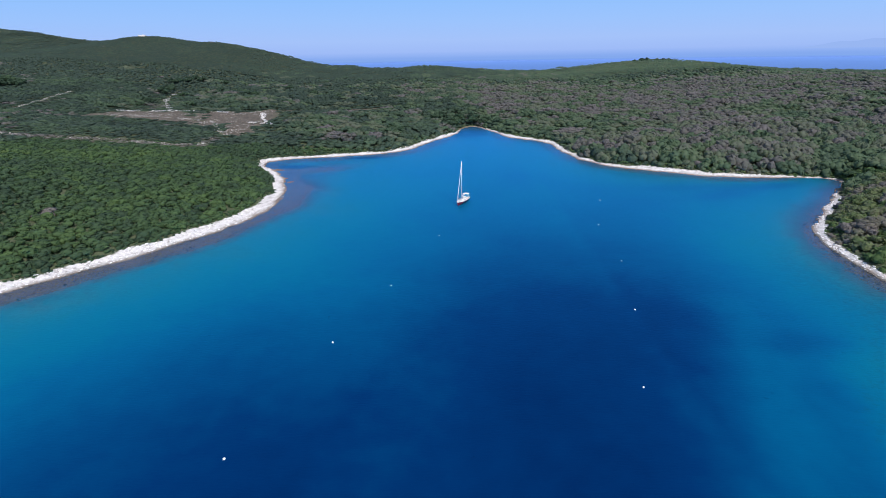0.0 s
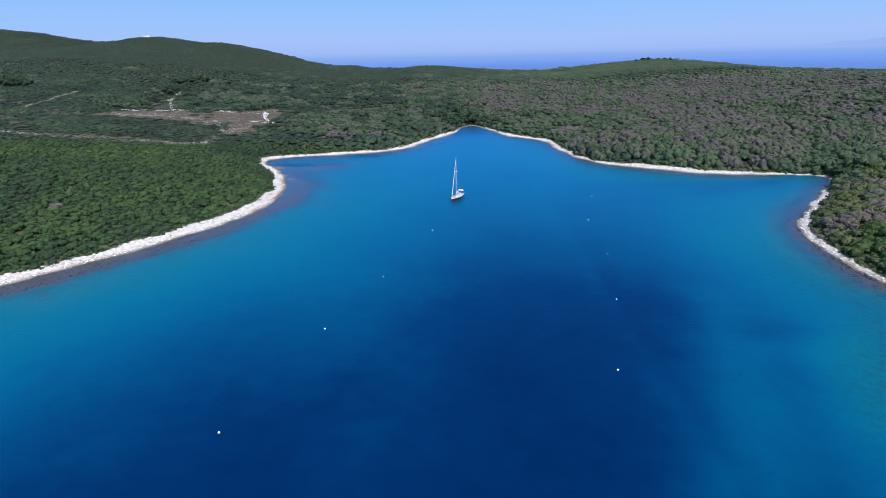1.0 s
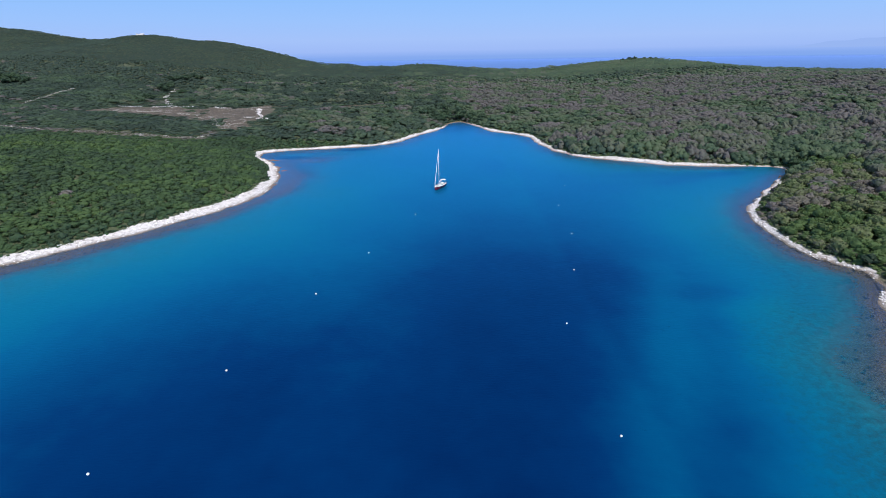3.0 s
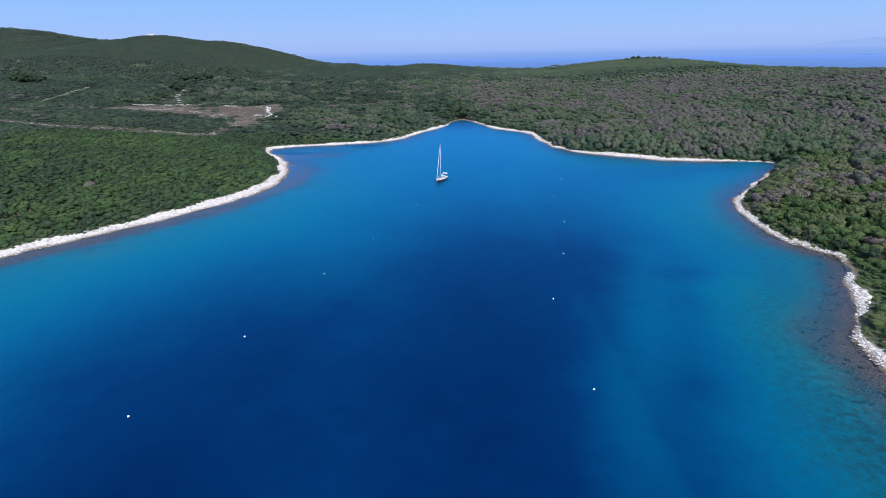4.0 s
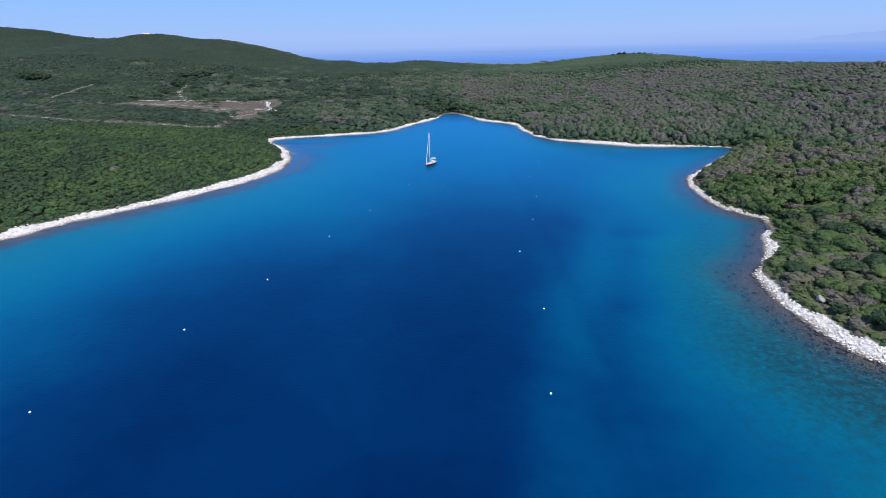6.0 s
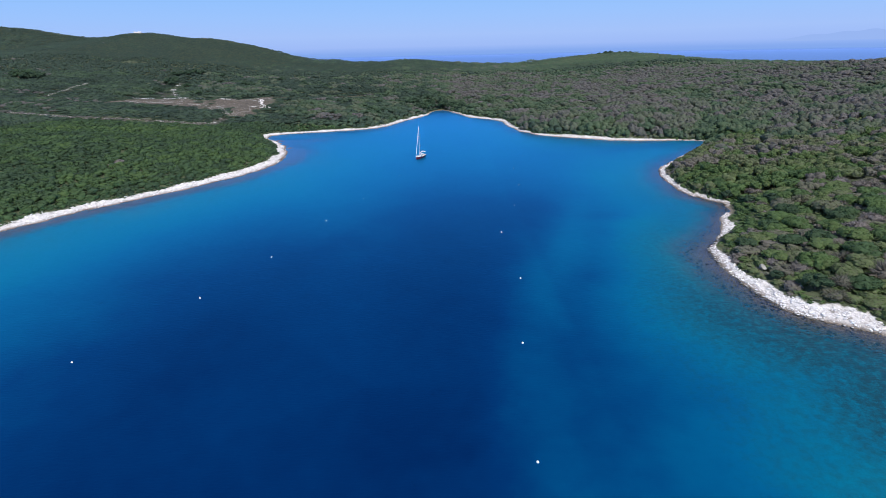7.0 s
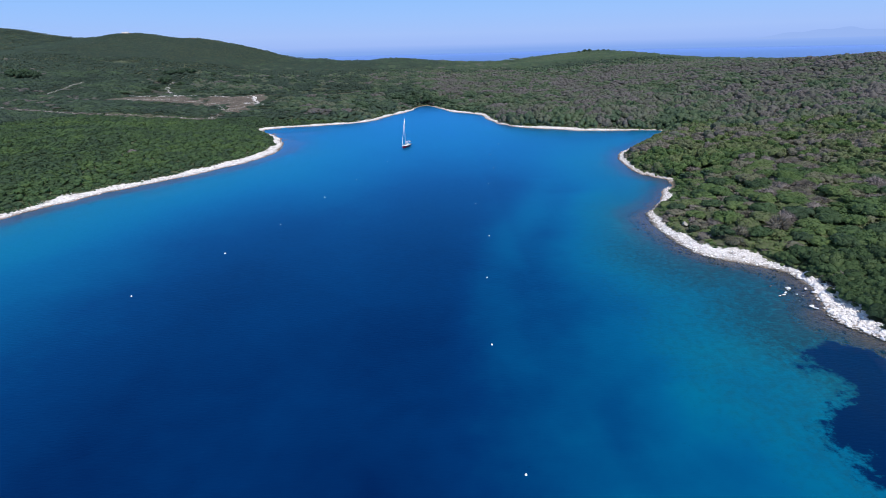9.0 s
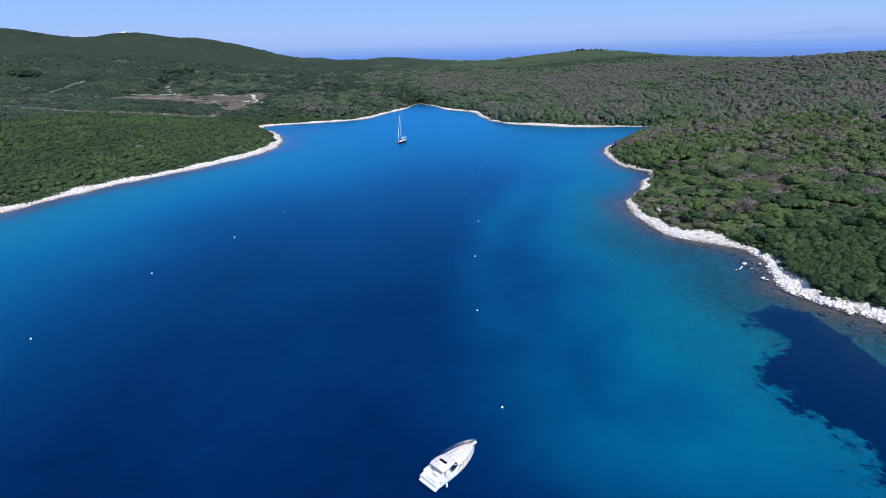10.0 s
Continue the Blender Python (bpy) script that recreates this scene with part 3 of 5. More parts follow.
def crown_at(x, y, step, seed):
    """The tree that each place belongs to, on a shaken grid: its middle, the distance from it in steps, and two random numbers."""
    g = np.random.default_rng(seed).random((4, 128, 128))
    i, j = np.floor(x / step).astype(int), np.floor(y / step).astype(int)
    best = np.full(x.shape, 1e9)
    out = [np.zeros(x.shape) for _ in range(4)]
    for di in (-1, 0, 1):
        for dj in (-1, 0, 1):
            a, b = (i + di) % 128, (j + dj) % 128
            cx, cy = (i + di + 0.12 + 0.76 * g[0, a, b]) * step, (j + dj + 0.12 + 0.76 * g[1, a, b]) * step
            far = np.hypot(x - cx, y - cy) / step * (1.25 - 0.45 * g[2, a, b])
            won = far < best
            best = np.where(won, far, best)
            for o, v in zip(out, (cx, cy, g[2, a, b], g[3, a, b])):
                o[won] = v[won]
    return out[0], out[1], best, out[2], out[3]


def lowness(x, y):
    """1 where the growth is low and fine: the western shore and hill, round the old field, and the bright hill to the east."""
    west = np.maximum(1 / (1 + np.exp((x + 62) / 5)) / (1 + np.exp((y - 352) / 8)), 1 / (1 + np.exp((x + 315) / 12)))
    field = 1 / (1 + np.exp((x + 128) / 8)) / (1 + np.exp((y - 462) / 8))
    return np.clip(np.maximum.reduce([west, field, 1.4 * bump_at(x, y, 290, 935, 120, 90)]), 0, 1)


def grown(x, y, d, r, lo, hi, crown=7.5):
    """Size, height, turn, tint and lift of each heap of leaves: heaps share the tint of the tree that they belong to and rise towards its middle."""
    low = lowness(x, y) > r.uniform(0.3, 0.7, len(x))
    big, small = crown_at(x, y, crown, 51), crown_at(x, y, crown * 0.55, 52)
    px, py, far, grow, luck = (np.where(low, b, a) for a, b in zip(big, small))
    back = np.clip((d - beach(x, y) + 2.5) / 6, 0.55, 1)
    size = r.uniform(lo, hi, len(x)) * back * (0.95 + 0.35 * value_noise(x, y, 20, 33))
    tall = size * r.uniform(0.75, 1.2, len(x)) * np.where(low, 0.85, 1.05)
    # low growth round the old fields and tracks
    open_by = np.minimum.reduce([lines_near(x, y, p) for p, _ in FIELD_TRACKS] + [np.hypot(x - f[0], y - f[1]) - f[2] for f in FIELDS[:4]])
    tame = np.clip(open_by / 26, 0.3, 1)
    tall = tall * tame * np.where(y > 330, 0.6, 1)
    lift = crown * np.where(low, 0.11, 0.33) * (0.45 + 0.75 * grow) * np.clip(1 - (far / 0.7) ** 2, 0, 1)
    lift = lift * np.where((y > 330) & ~low, 0.85, 1) * tame * np.clip((d - beach(x, y)) / 9, 0.1, 1)
    under = headland(x, y) & (crown < 9)
    lift, size, tall = np.where(under, 0.1 * lift, lift), np.where(under, 0.95 * size, size), np.where(under, 0.6 * tall, tall)
    dryish = dryness(px, py) - 0.25 * np.exp(-d / 30) * (y > 230) + 0.6 * (luck - 0.5)
    dry = dryish > 0.77
    dry |= lines_near(x, y, FIELD_TRACKS[0][0]) < 6 * r.random(len(x)) ** 0.5
    green = 0.25 + 0.12 / (1 + np.exp(-(x - 60) / 20)) - 0.2 * (y > 620) - 0.13 * (x < -60) - 0.25 * bump_at(x, y, -120, 560, 170, 95) + 0.3 * bump_at(x, y, 290, 930, 120, 100)
    green = np.clip(green + 0.3 * (value_noise(x, y, 34, 35) - 0.5) + 0.3 * (value_noise(x, y, 8, 36) - 0.5) + 0.3 * (grow - 0.5), 0.02, 0.56)
    olive = np.clip((dryish - 0.42) / 0.2, 0, 1) * ~low
    tint = np.where(dry, 0.76 + 0.2 * (luck * 7 % 1), green * (1 - olive) + (0.62 + 0.08 * grow) * olive)
    return size, tall, r.uniform(0, 6.28, len(x)), tint + r.normal(0, 0.025, len(x)), lift


def headland(x, y):
    """The nearest part of the eastern shore, where each tree and thicket stands by itself over low scrub."""
    return (x > 86) & (x < 172) & (y > 16) & (y < 112)


def near(x, y):
    return (y < np.where(x < 0, 330, 150 + 120 * value_noise(x, y, 14, 91))) & (x > -260) & (x < 260)


def middle(x, y):
    return ~near(x, y) & (y < 620)


def single(x, y):
    """The stretch of the eastern point where each shrub stands by itself."""
    return (x > 95) & (x < 140) & (y > -34) & (y < 16)


def fringe(x, y):
    """The strip just behind the bare rocks."""
    d = shore_distance(x, y)
    b = beach(x, y)
    return (d > b - 0.4) & (d < b + 4.5)


def woods(label, step, box, seed, inside, kinds, lo, hi, smooth, material, crown=7.5):
    x, y, d, r = planting(step, box, seed, inside)
    size, tall, turn, tint, lift = grown(x, y, d, r, lo, hi, crown)
    co, tri, tint = scattered(kinds, x, y, ground_z(x, y) - 0.15 + lift, size, tall, turn, tint)
    me = mesh_of("maquis", co, tri, smooth)
    carry(me, "tint", tint)
    me.materials.append(material)
    tagged(new("maquis", me), label, "shrubs", kind="stuff")


near_kinds = [leafy(*tufted(*blob(40 + k, 1, 5), 46, 0.30, 50 + k), 16, 0.22, 60 + k) for k in range(7)]
west_kinds = [leafy(*tufted(*blob(40 + k, 1, 5), 20, 0.38, 50 + k), 12, 0.26, 60 + k) for k in range(7)]
mid_kinds = [leafy(*tufted(*blob(80 + k, 1, 4), 10, 0.38, 95 + k, 0.6), 5, 0.3, 85 + k) for k in range(6)]
far_kinds = [blob(120 + k, 1, 4) for k in range(6)]
woods("dense green and grey-brown maquis shrubs on the eastern shore", 2.6, (0, -60, 260, 330), 1, lambda x, y: near(x, y) & ~single(x, y), near_kinds, 1.3, 2.2, True, LEAF, 7.5)
woods("dense low green maquis scrub on the western shore", 2.6, (-260, -60, 0, 330), 7, near, west_kinds, 1.3, 2.2, True, LEAF, 7.5)
woods("dense maquis shrubs on the slopes behind the cove", 3.05, (-620, -60, 700, 620), 2, middle, mid_kinds, 2.2, 3.1, True, HAZED_LEAF, 9.5)
woods("distant maquis shrubs on the lower hills", 4.3, (-780, 620, 760, 790), 3, lambda x, y: y >= 620, far_kinds, 2.0, 3.2, True, HAZED_LEAF, 11)
woods("far maquis woods on the hills and the skyline", 4.2, (-1100, 790, 1050, 1160), 4, lambda x, y: y < 1075 - 0.1 * x, [cap(140 + k) for k in range(8)], 1.9, 2.9, True, HAZED_LEAF, 12)
woods("low green scrub at the back of the foreshore", 1.7, (-250, -45, 200, 470), 6, lambda x, y: fringe(x, y), [leafy(*blob(150 + k, 1, 4), 12, 0.4, 155 + k) for k in range(3)], 0.75, 1.35, False, LEAF, 5)


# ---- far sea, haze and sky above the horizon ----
# a self-lit band; far sea, haze and sky are painted on it
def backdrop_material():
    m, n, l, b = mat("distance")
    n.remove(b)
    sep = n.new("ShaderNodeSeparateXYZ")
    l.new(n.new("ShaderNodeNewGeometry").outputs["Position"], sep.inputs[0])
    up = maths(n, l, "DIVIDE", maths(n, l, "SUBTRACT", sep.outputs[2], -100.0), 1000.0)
    r = ramp(n, FAR_GLOW)
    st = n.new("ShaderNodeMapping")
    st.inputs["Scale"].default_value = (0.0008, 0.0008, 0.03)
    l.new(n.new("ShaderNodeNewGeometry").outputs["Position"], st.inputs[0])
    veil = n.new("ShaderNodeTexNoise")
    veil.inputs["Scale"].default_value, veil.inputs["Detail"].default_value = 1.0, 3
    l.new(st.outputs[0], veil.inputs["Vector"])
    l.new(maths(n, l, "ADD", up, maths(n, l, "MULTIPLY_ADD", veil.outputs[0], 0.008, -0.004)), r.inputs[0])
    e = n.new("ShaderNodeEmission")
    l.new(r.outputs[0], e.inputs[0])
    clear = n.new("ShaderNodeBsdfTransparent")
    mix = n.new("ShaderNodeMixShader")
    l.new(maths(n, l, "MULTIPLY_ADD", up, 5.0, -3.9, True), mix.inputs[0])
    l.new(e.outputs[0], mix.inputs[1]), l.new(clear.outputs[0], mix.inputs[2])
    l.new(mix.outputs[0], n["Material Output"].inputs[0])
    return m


def ring(name, radius, lo, tops, a0, a1, material, label):
    """A far upright band round the place; tops: heights along it."""
    a = np.radians(np.linspace(a0, a1, len(tops)))
    x, y = np.sin(a) * radius, np.cos(a) * radius
    co = np.concatenate([np.stack([x, y, np.full(len(a), lo)], 1), np.stack([x, y, tops], 1)])
    k, n = np.arange(len(a) - 1), len(a)
    me = mesh_of(name, co, np.stack([k, k + 1, k + 1 + n, k + n], 1))
    me.materials.append(material)
    return tagged(new(name, me), label, "sky", kind="structure")


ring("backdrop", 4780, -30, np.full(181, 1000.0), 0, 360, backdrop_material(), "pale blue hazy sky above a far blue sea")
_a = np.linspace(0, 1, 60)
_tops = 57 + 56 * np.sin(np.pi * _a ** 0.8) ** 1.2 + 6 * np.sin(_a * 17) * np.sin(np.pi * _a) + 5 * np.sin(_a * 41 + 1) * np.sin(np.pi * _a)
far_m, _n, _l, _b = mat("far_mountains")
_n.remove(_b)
# haze is put into the mountains' colour as a flat blue glow
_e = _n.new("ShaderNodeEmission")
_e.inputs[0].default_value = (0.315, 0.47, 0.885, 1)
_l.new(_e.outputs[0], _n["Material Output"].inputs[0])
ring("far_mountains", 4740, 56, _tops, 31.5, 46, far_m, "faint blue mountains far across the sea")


# ---- shrubs that stand by themselves on the eastern point ----
def part(name, me, material, parent, label="", at=None):
    """Links a mesh as one part under a thing or a part."""
    if isinstance(me, bmesh.types.BMesh):
        bm, me = me, bpy.data.meshes.new(name)
        bm.to_mesh(me)
        bm.free()
    if material and not me.materials:
        me.materials.append(material)
    ob = new(name, me)
    ob.parent = parent
    if at is not None:
        ob.matrix_basis = at
    if label:
        ob["label"] = label
    return ob


def tube(points, radii, sides=6):
    """A round, tapered tube along points, as arrays."""
    p, co, quads = [Vector(q) for q in points], [], []
    for i, q in enumerate(p):
        ahead = (p[min(i + 1, len(p) - 1)] - p[max(i - 1, 0)]).normalized()
        side = ahead.cross(Vector((0.31, 0.2, 0.93)))
        side = (side if side.length > 0.05 else ahead.cross(Vector((1, 0, 0)))).normalized()
        other = ahead.cross(side)
        for k in range(sides):
            a = 2 * math.pi * k / sides
            co.append(q + (side * math.cos(a) + other * math.sin(a)) * radii[i])
    for i in range(len(p) - 1):
        for k in range(sides):
            quads.append((i * sides + k, i * sides + (k + 1) % sides, (i + 1) * sides + (k + 1) % sides, (i + 1) * sides + k))
    return co, quads


def tubes(rows, sides=6, caps=True):
    """A bmesh of several tubes: rows of (points, radii)."""
    bm = bmesh.new()
    for points, radii in rows:
        co, quads = tube(points, radii, sides)
        vs = [bm.verts.new(c) for c in co]
        for q in quads:
            bm.faces.new([vs[i] for i in q]).smooth = True
        if caps:
            bm.faces.new(vs[:sides][::-1]), bm.faces.new(vs[-sides:])
    return bm


def leafy_crown(seed, heaps=8, tufts=62):
    """A broad crown one metre in radius out of rounded heaps, as arrays."""
    r = random.Random(seed)
    cos, tris, base = [], [], 0
    for k in range(heaps):
        a, far = k * 2.4 + r.uniform(-0.3, 0.3), 0.0 if k == 0 else r.uniform(0.35, 0.62)
        co, tri = tufted(*blob(700 + seed * 11 + k, 2, 6, r.uniform(0.4, 0.55), r.uniform(0.36, 0.46)), tufts, 0.115, 740 + seed * 11 + k, 0.6)
        co, tri = leafy(co, tri, tufts // 3, 0.09, 780 + seed * 11 + k)
        cos.append(co + [far * math.cos(a), far * math.sin(a), 0.34 - 0.45 * far * far + r.uniform(-0.04, 0.06)])
        tris.append(tri + base)
        base += len(co)
    return np.concatenate(cos), np.concatenate(tris)


def shrub(seed, label):
    """An evergreen shrub about one metre in radius: a forked trunk under a crown of leaf tufts."""
    r = random.Random(seed)
    thing = new("shrub")
    tagged(thing, label, "shrub", "shrubs on the eastern point")
    limbs = [([(0, 0, -0.15), (0.02, 0.01, 0.12), (0.03, -0.02, 0.25)], [0.07, 0.055, 0.045])]
    for k in range(5):
        a = k * 1.26 + r.uniform(-0.4, 0.4)
        limbs.append(([(0.03, -0.02, 0.2), (0.25 * math.cos(a), 0.25 * math.sin(a), 0.42), (0.55 * math.cos(a), 0.55 * math.sin(a), r.uniform(0.5, 0.75))], [0.035, 0.025, 0.01]))
    part("trunk", tubes(limbs, 5), BARK, thing)
    co, tri = leafy_crown(20 + seed, 7, 46)
    part("crown", mesh_of("crown", co, tri, True), LEAF_ONE, thing)
    return thing


SHRUB_LABELS = ["dense dark green evergreen shrub on the rocky slope", "rounded green mastic shrub among other maquis", "broad low green shrub behind the rocks", "thick leafy shrub on the slope above the shore", "green to grey shrub with ragged crown", "tall rounded evergreen shrub above the pale rocks"]
x, y, d, r = planting(2.5, (90, -40, 145, 50), 8, single)
size, tall, turn, tint, lift = grown(x, y, d, r, 1.5, 2.9)
z = ground_z(x, y)
first = []
for k in range(len(x)):
    m = Matrix.LocRotScale((x[k], y[k], z[k] - 0.05), Euler((0, 0, turn[k])), (size[k], size[k], tall[k]))
    if k < 6:
        first.append(shrub(k, SHRUB_LABELS[k]))
        first[k].matrix_basis = m
    else:
        c = copy_thing(first[k % 6], Matrix())
        c.matrix_basis = m


# larger trees that stand out of the maquis
def tree(seed, label):
    """A broad evergreen tree about one metre in radius, to be scaled: trunk, limbs and several heaps of foliage."""
    r = random.Random(seed)
    thing = tagged(new("tree"), label, "tree", "taller trees above the maquis")
    limbs = [([(0, 0, -0.1), (0.03, 0, 0.3), (0.02, 0.03, 0.6)], [0.1, 0.075, 0.05])]
    cos, tris, base = [], [], 0
    for k in range(7):
        a = k * 0.9 + r.uniform(-0.3, 0.3)
        far, up = (0.5, r.uniform(0.65, 0.95)) if k else (0.05, 1.15)
        at = (far * math.cos(a), far * math.sin(a), up)
        limbs.append(([(0.02, 0.02, 0.35), (at[0] * 0.5, at[1] * 0.5, 0.6), at], [0.04, 0.03, 0.012]))
        co, tri = leafy(*blob(400 + seed * 9 + k, 1, 5, 0.48, 0.42), 70, 0.13, 430 + seed * 9 + k)
        cos.append(co + np.array(at) - [0, 0, 0.2])
        tris.append(tri + base)
        base += len(co)
    part("trunk", tubes(limbs, 6), BARK, thing)
    part("crown", mesh_of("crown", np.concatenate(cos), np.concatenate(tris), smooth=False), TREE_LEAF, thing)
    return thing


TREE_LEAF = leaf_material("tree_leaves", True, 0.12, -0.08)
GREY_TWIG = leaf_material("bare_twigs", True, 0.12, 0.86)
TREES = [(322, 998, 6), (334, 996, 7), (343, 997, 6), (360, 996, 6.5), (371, 994, 7), (380, 993, 6), (452, 984, 7), (463, 983, 6.5), (545, 975, 7), (560, 974, 7.5), (572, 973, 7), (655, 965, 7), (200, 1009, 6), (-463, 548, 6.0), (-455, 542, 5.5), (-447, 541, 6.5), (-441, 546, 6), (-433, 544, 5), (-470, 556, 6), (-460, 560, 6.5), (-450, 555, 6.5), (-440, 556, 6), (-474, 566, 5.5), (-304, 570, 5.5), (-296, 562, 5.5), (-300, 577, 6), (-306, 596, 5.5), (-322, 645, 6.5), (-316, 655, 6.5), (-312, 667, 6.5), (-308, 679, 6.5), (-328, 640, 5.5), (-284, 499, 4.5), (-277, 478, 4), (-278, 500, 4.5), (-232, 482, 4), (-275, 556, 5), (-217, 577, 5.5), (-207, 572, 5), (-281, 679, 5.5), (-228, 518, 4.5), (-190, 640, 5), (-163, 484, 4), (-118, 562, 4.5), (-148, 582, 5), (-255, 600, 5), (-10, 470, 4.6), (2, 478, 5), (13, 500, 5), (4, 456, 6.5), (16, 459, 7), (27, 449, 6.2), (-4, 447, 5.8), (35, 437, 4.8), (-3, 434, 5.0), (-14, 452, 6.5), (172, 250, 3.6), (178, 240, 4.0), (177, 229, 3.4), (166, 252, 3.0), (124, 104, 3.0), (130, 100, 3.2), (121, 112, 2.6), (99.8, 30.8, 3.6), (95.4, 38.8, 1.9), (1, 440, 5.2), (8, 451, 5.6), (-8, 424, 4.4), (16, 454, 5.6), (25, 447, 5.0), (33, 431, 3.6)]
made = [tree(k, "broad dark evergreen tree rising above the maquis") for k in range(3)]
for k, (px, py, s) in enumerate(TREES):
    at = float(ground_z(np.array([px], float), np.array([py], float))[0])
    m = Matrix.LocRotScale((px, py, at - (0.1 if py < 900 else 0.62 * s)), Euler((0, 0, k * 1.7)), (s, s, s * (0.8 + 0.1 * (k % 3))))
    c = made[k] if k < 3 else copy_thing(made[k % 3], Matrix())
    c.matrix_basis = m
GREYS = [(-39, 384, 4.5), (-46, 392, 5), (-35, 394, 4.6), (-72, 345, 3.4), (100, 288, 3.6), (107, 290, 3.8)]
first_grey = None
for k, (px, py, s) in enumerate(GREYS):
    at = float(ground_z(np.array([px], float), np.array([py], float))[0])
    m = Matrix.LocRotScale((px, py, at - 0.1), Euler((0, 0, k * 2.3)), (s, s, s * 0.75))
    if first_grey is None:
        first_grey = tree(5, "leafless grey-brown thicket with bare twigs above the shore")
        first_grey["group"], first_grey["category"] = "bare grey thickets", "shrub"
        first_grey.children[1].data.materials[0] = GREY_TWIG
        first_grey.matrix_basis = m
    else:
        c = copy_thing(first_grey, Matrix())
        c.matrix_basis = m


# ---- trees and thickets of the headland ----
GREY_WOOD = leaf_material("grey_twigs", True, 0.3, 0.62)
OLIVE_LEAF = leaf_material("olive_green_leaves", True, 0.36, 0.33)
GREEN_LEAF = leaf_material("dark_green_leaves", True, 0.45, 0.0)
BRIGHT_LEAF = leaf_material("broom_leaves", True, 0.06, 0.47)
RUST_LEAF = simple("rust_brown_leaves", (0.20, 0.125, 0.095), 0.8, grain=0.3, scale=3)


def twig_crown(seed, count=860):
    """A dome of bare twigs that spread from the limbs, as arrays of slender triangles."""
    r = np.random.default_rng(seed)
    out = r.normal(size=(count, 3))
    out[:, 2] = np.abs(out[:, 2]) * 0.9 + 0.12
    out /= np.linalg.norm(out, axis=1)[:, None]
    reach = r.uniform(0.72, 1.05, count) * (0.86 + 0.2 * np.sin(out[:, 0] * 5 + seed) * np.sin(out[:, 1] * 4.3 + seed))
    tip = out * reach[:, None] * [1, 1, 0.78] + r.normal(0, 0.06, (count, 3)) + [0, 0, 0.12]
    root = out * (reach * r.uniform(0.3, 0.62, count))[:, None] * [0.9, 0.9, 0.8] + [0, 0, 0.1]
    side = np.cross(tip - root, r.normal(size=(count, 3)))
    side *= (r.uniform(0.02, 0.05, count) / np.linalg.norm(side, axis=1))[:, None]
    twigs = np.stack([root - side, root + side, tip], 1).reshape(-1, 3)
    co, tri = tufted(*blob(820 + seed, 2, 6, 0.62, 0.5), 60, 0.1, 830 + seed, 0.9)
    return np.concatenate([co, twigs]), np.concatenate([tri, len(co) + np.arange(3 * count).reshape(-1, 3)])


def thicket(seed, bare, material, label, group):
    """A tree of the maquis one metre in radius, to be scaled: forked trunk and crown."""
    r = random.Random(seed + 50)
    thing = tagged(new("maquis_tree"), label, "tree", group)
    limbs = [([(0, 0, -0.1), (0.03, 0.01, 0.14), (0.02, 0.02, 0.26)], [0.06, 0.05, 0.04])]
    for k in range(6):
        a = k * 1.05 + r.uniform(-0.3, 0.3)
        limbs.append(([(0.02, 0.0, 0.12), (0.3 * math.cos(a), 0.3 * math.sin(a), 0.36), (0.62 * math.cos(a), 0.62 * math.sin(a), r.uniform(0.45, 0.7))], [0.03, 0.02, 0.008]))
    part("trunk", tubes(limbs, 5), BARK, thing)
    co, tri = twig_crown(seed) if bare else leafy_crown(seed)
    part("crown", mesh_of("crown", co, tri, True), material, thing)
    return thing


GROWTH = {
    "grey": [thicket(k, True, GREY_WOOD, "leafless grey-mauve thicket with bare spreading twigs", "bare grey thickets on the headland") for k in range(3)],
    "olive": [thicket(4 + k, False, OLIVE_LEAF, "olive-green evergreen oak with a rounded crown", "olive-green trees on the headland") for k in range(3)],
    "green": [thicket(8 + k, False, GREEN_LEAF, "dark green evergreen tree with a dense rounded crown", "dark green trees on the headland") for k in range(3)],
    "bright": [thicket(12 + k, False, BRIGHT_LEAF, "rounded yellow-green bush at the back of the shingle", "yellow-green bushes behind the shingle") for k in range(2)],
    "rust": [thicket(15, False, RUST_LEAF, "withered rust-brown bush among green maquis", "withered bushes")],
}
used = {k: 0 for k in GROWTH}


def grow(kind, px, py, s, tall=0.8):
    """Sets one tree of that kind; the first ones are the models themselves."""
    models, k = GROWTH[kind], used[kind]
    used[kind] = k + 1
    c = models[k] if k < len(models) else copy_thing(models[k % len(models)], Matrix())
    at = float(ground_z(np.array([px], float), np.array([py], float))[0])
    c.matrix_basis = Matrix.LocRotScale((px, py, at - 0.1), Euler((0, 0, px * 1.7 + py)), (s, s, s * tall))


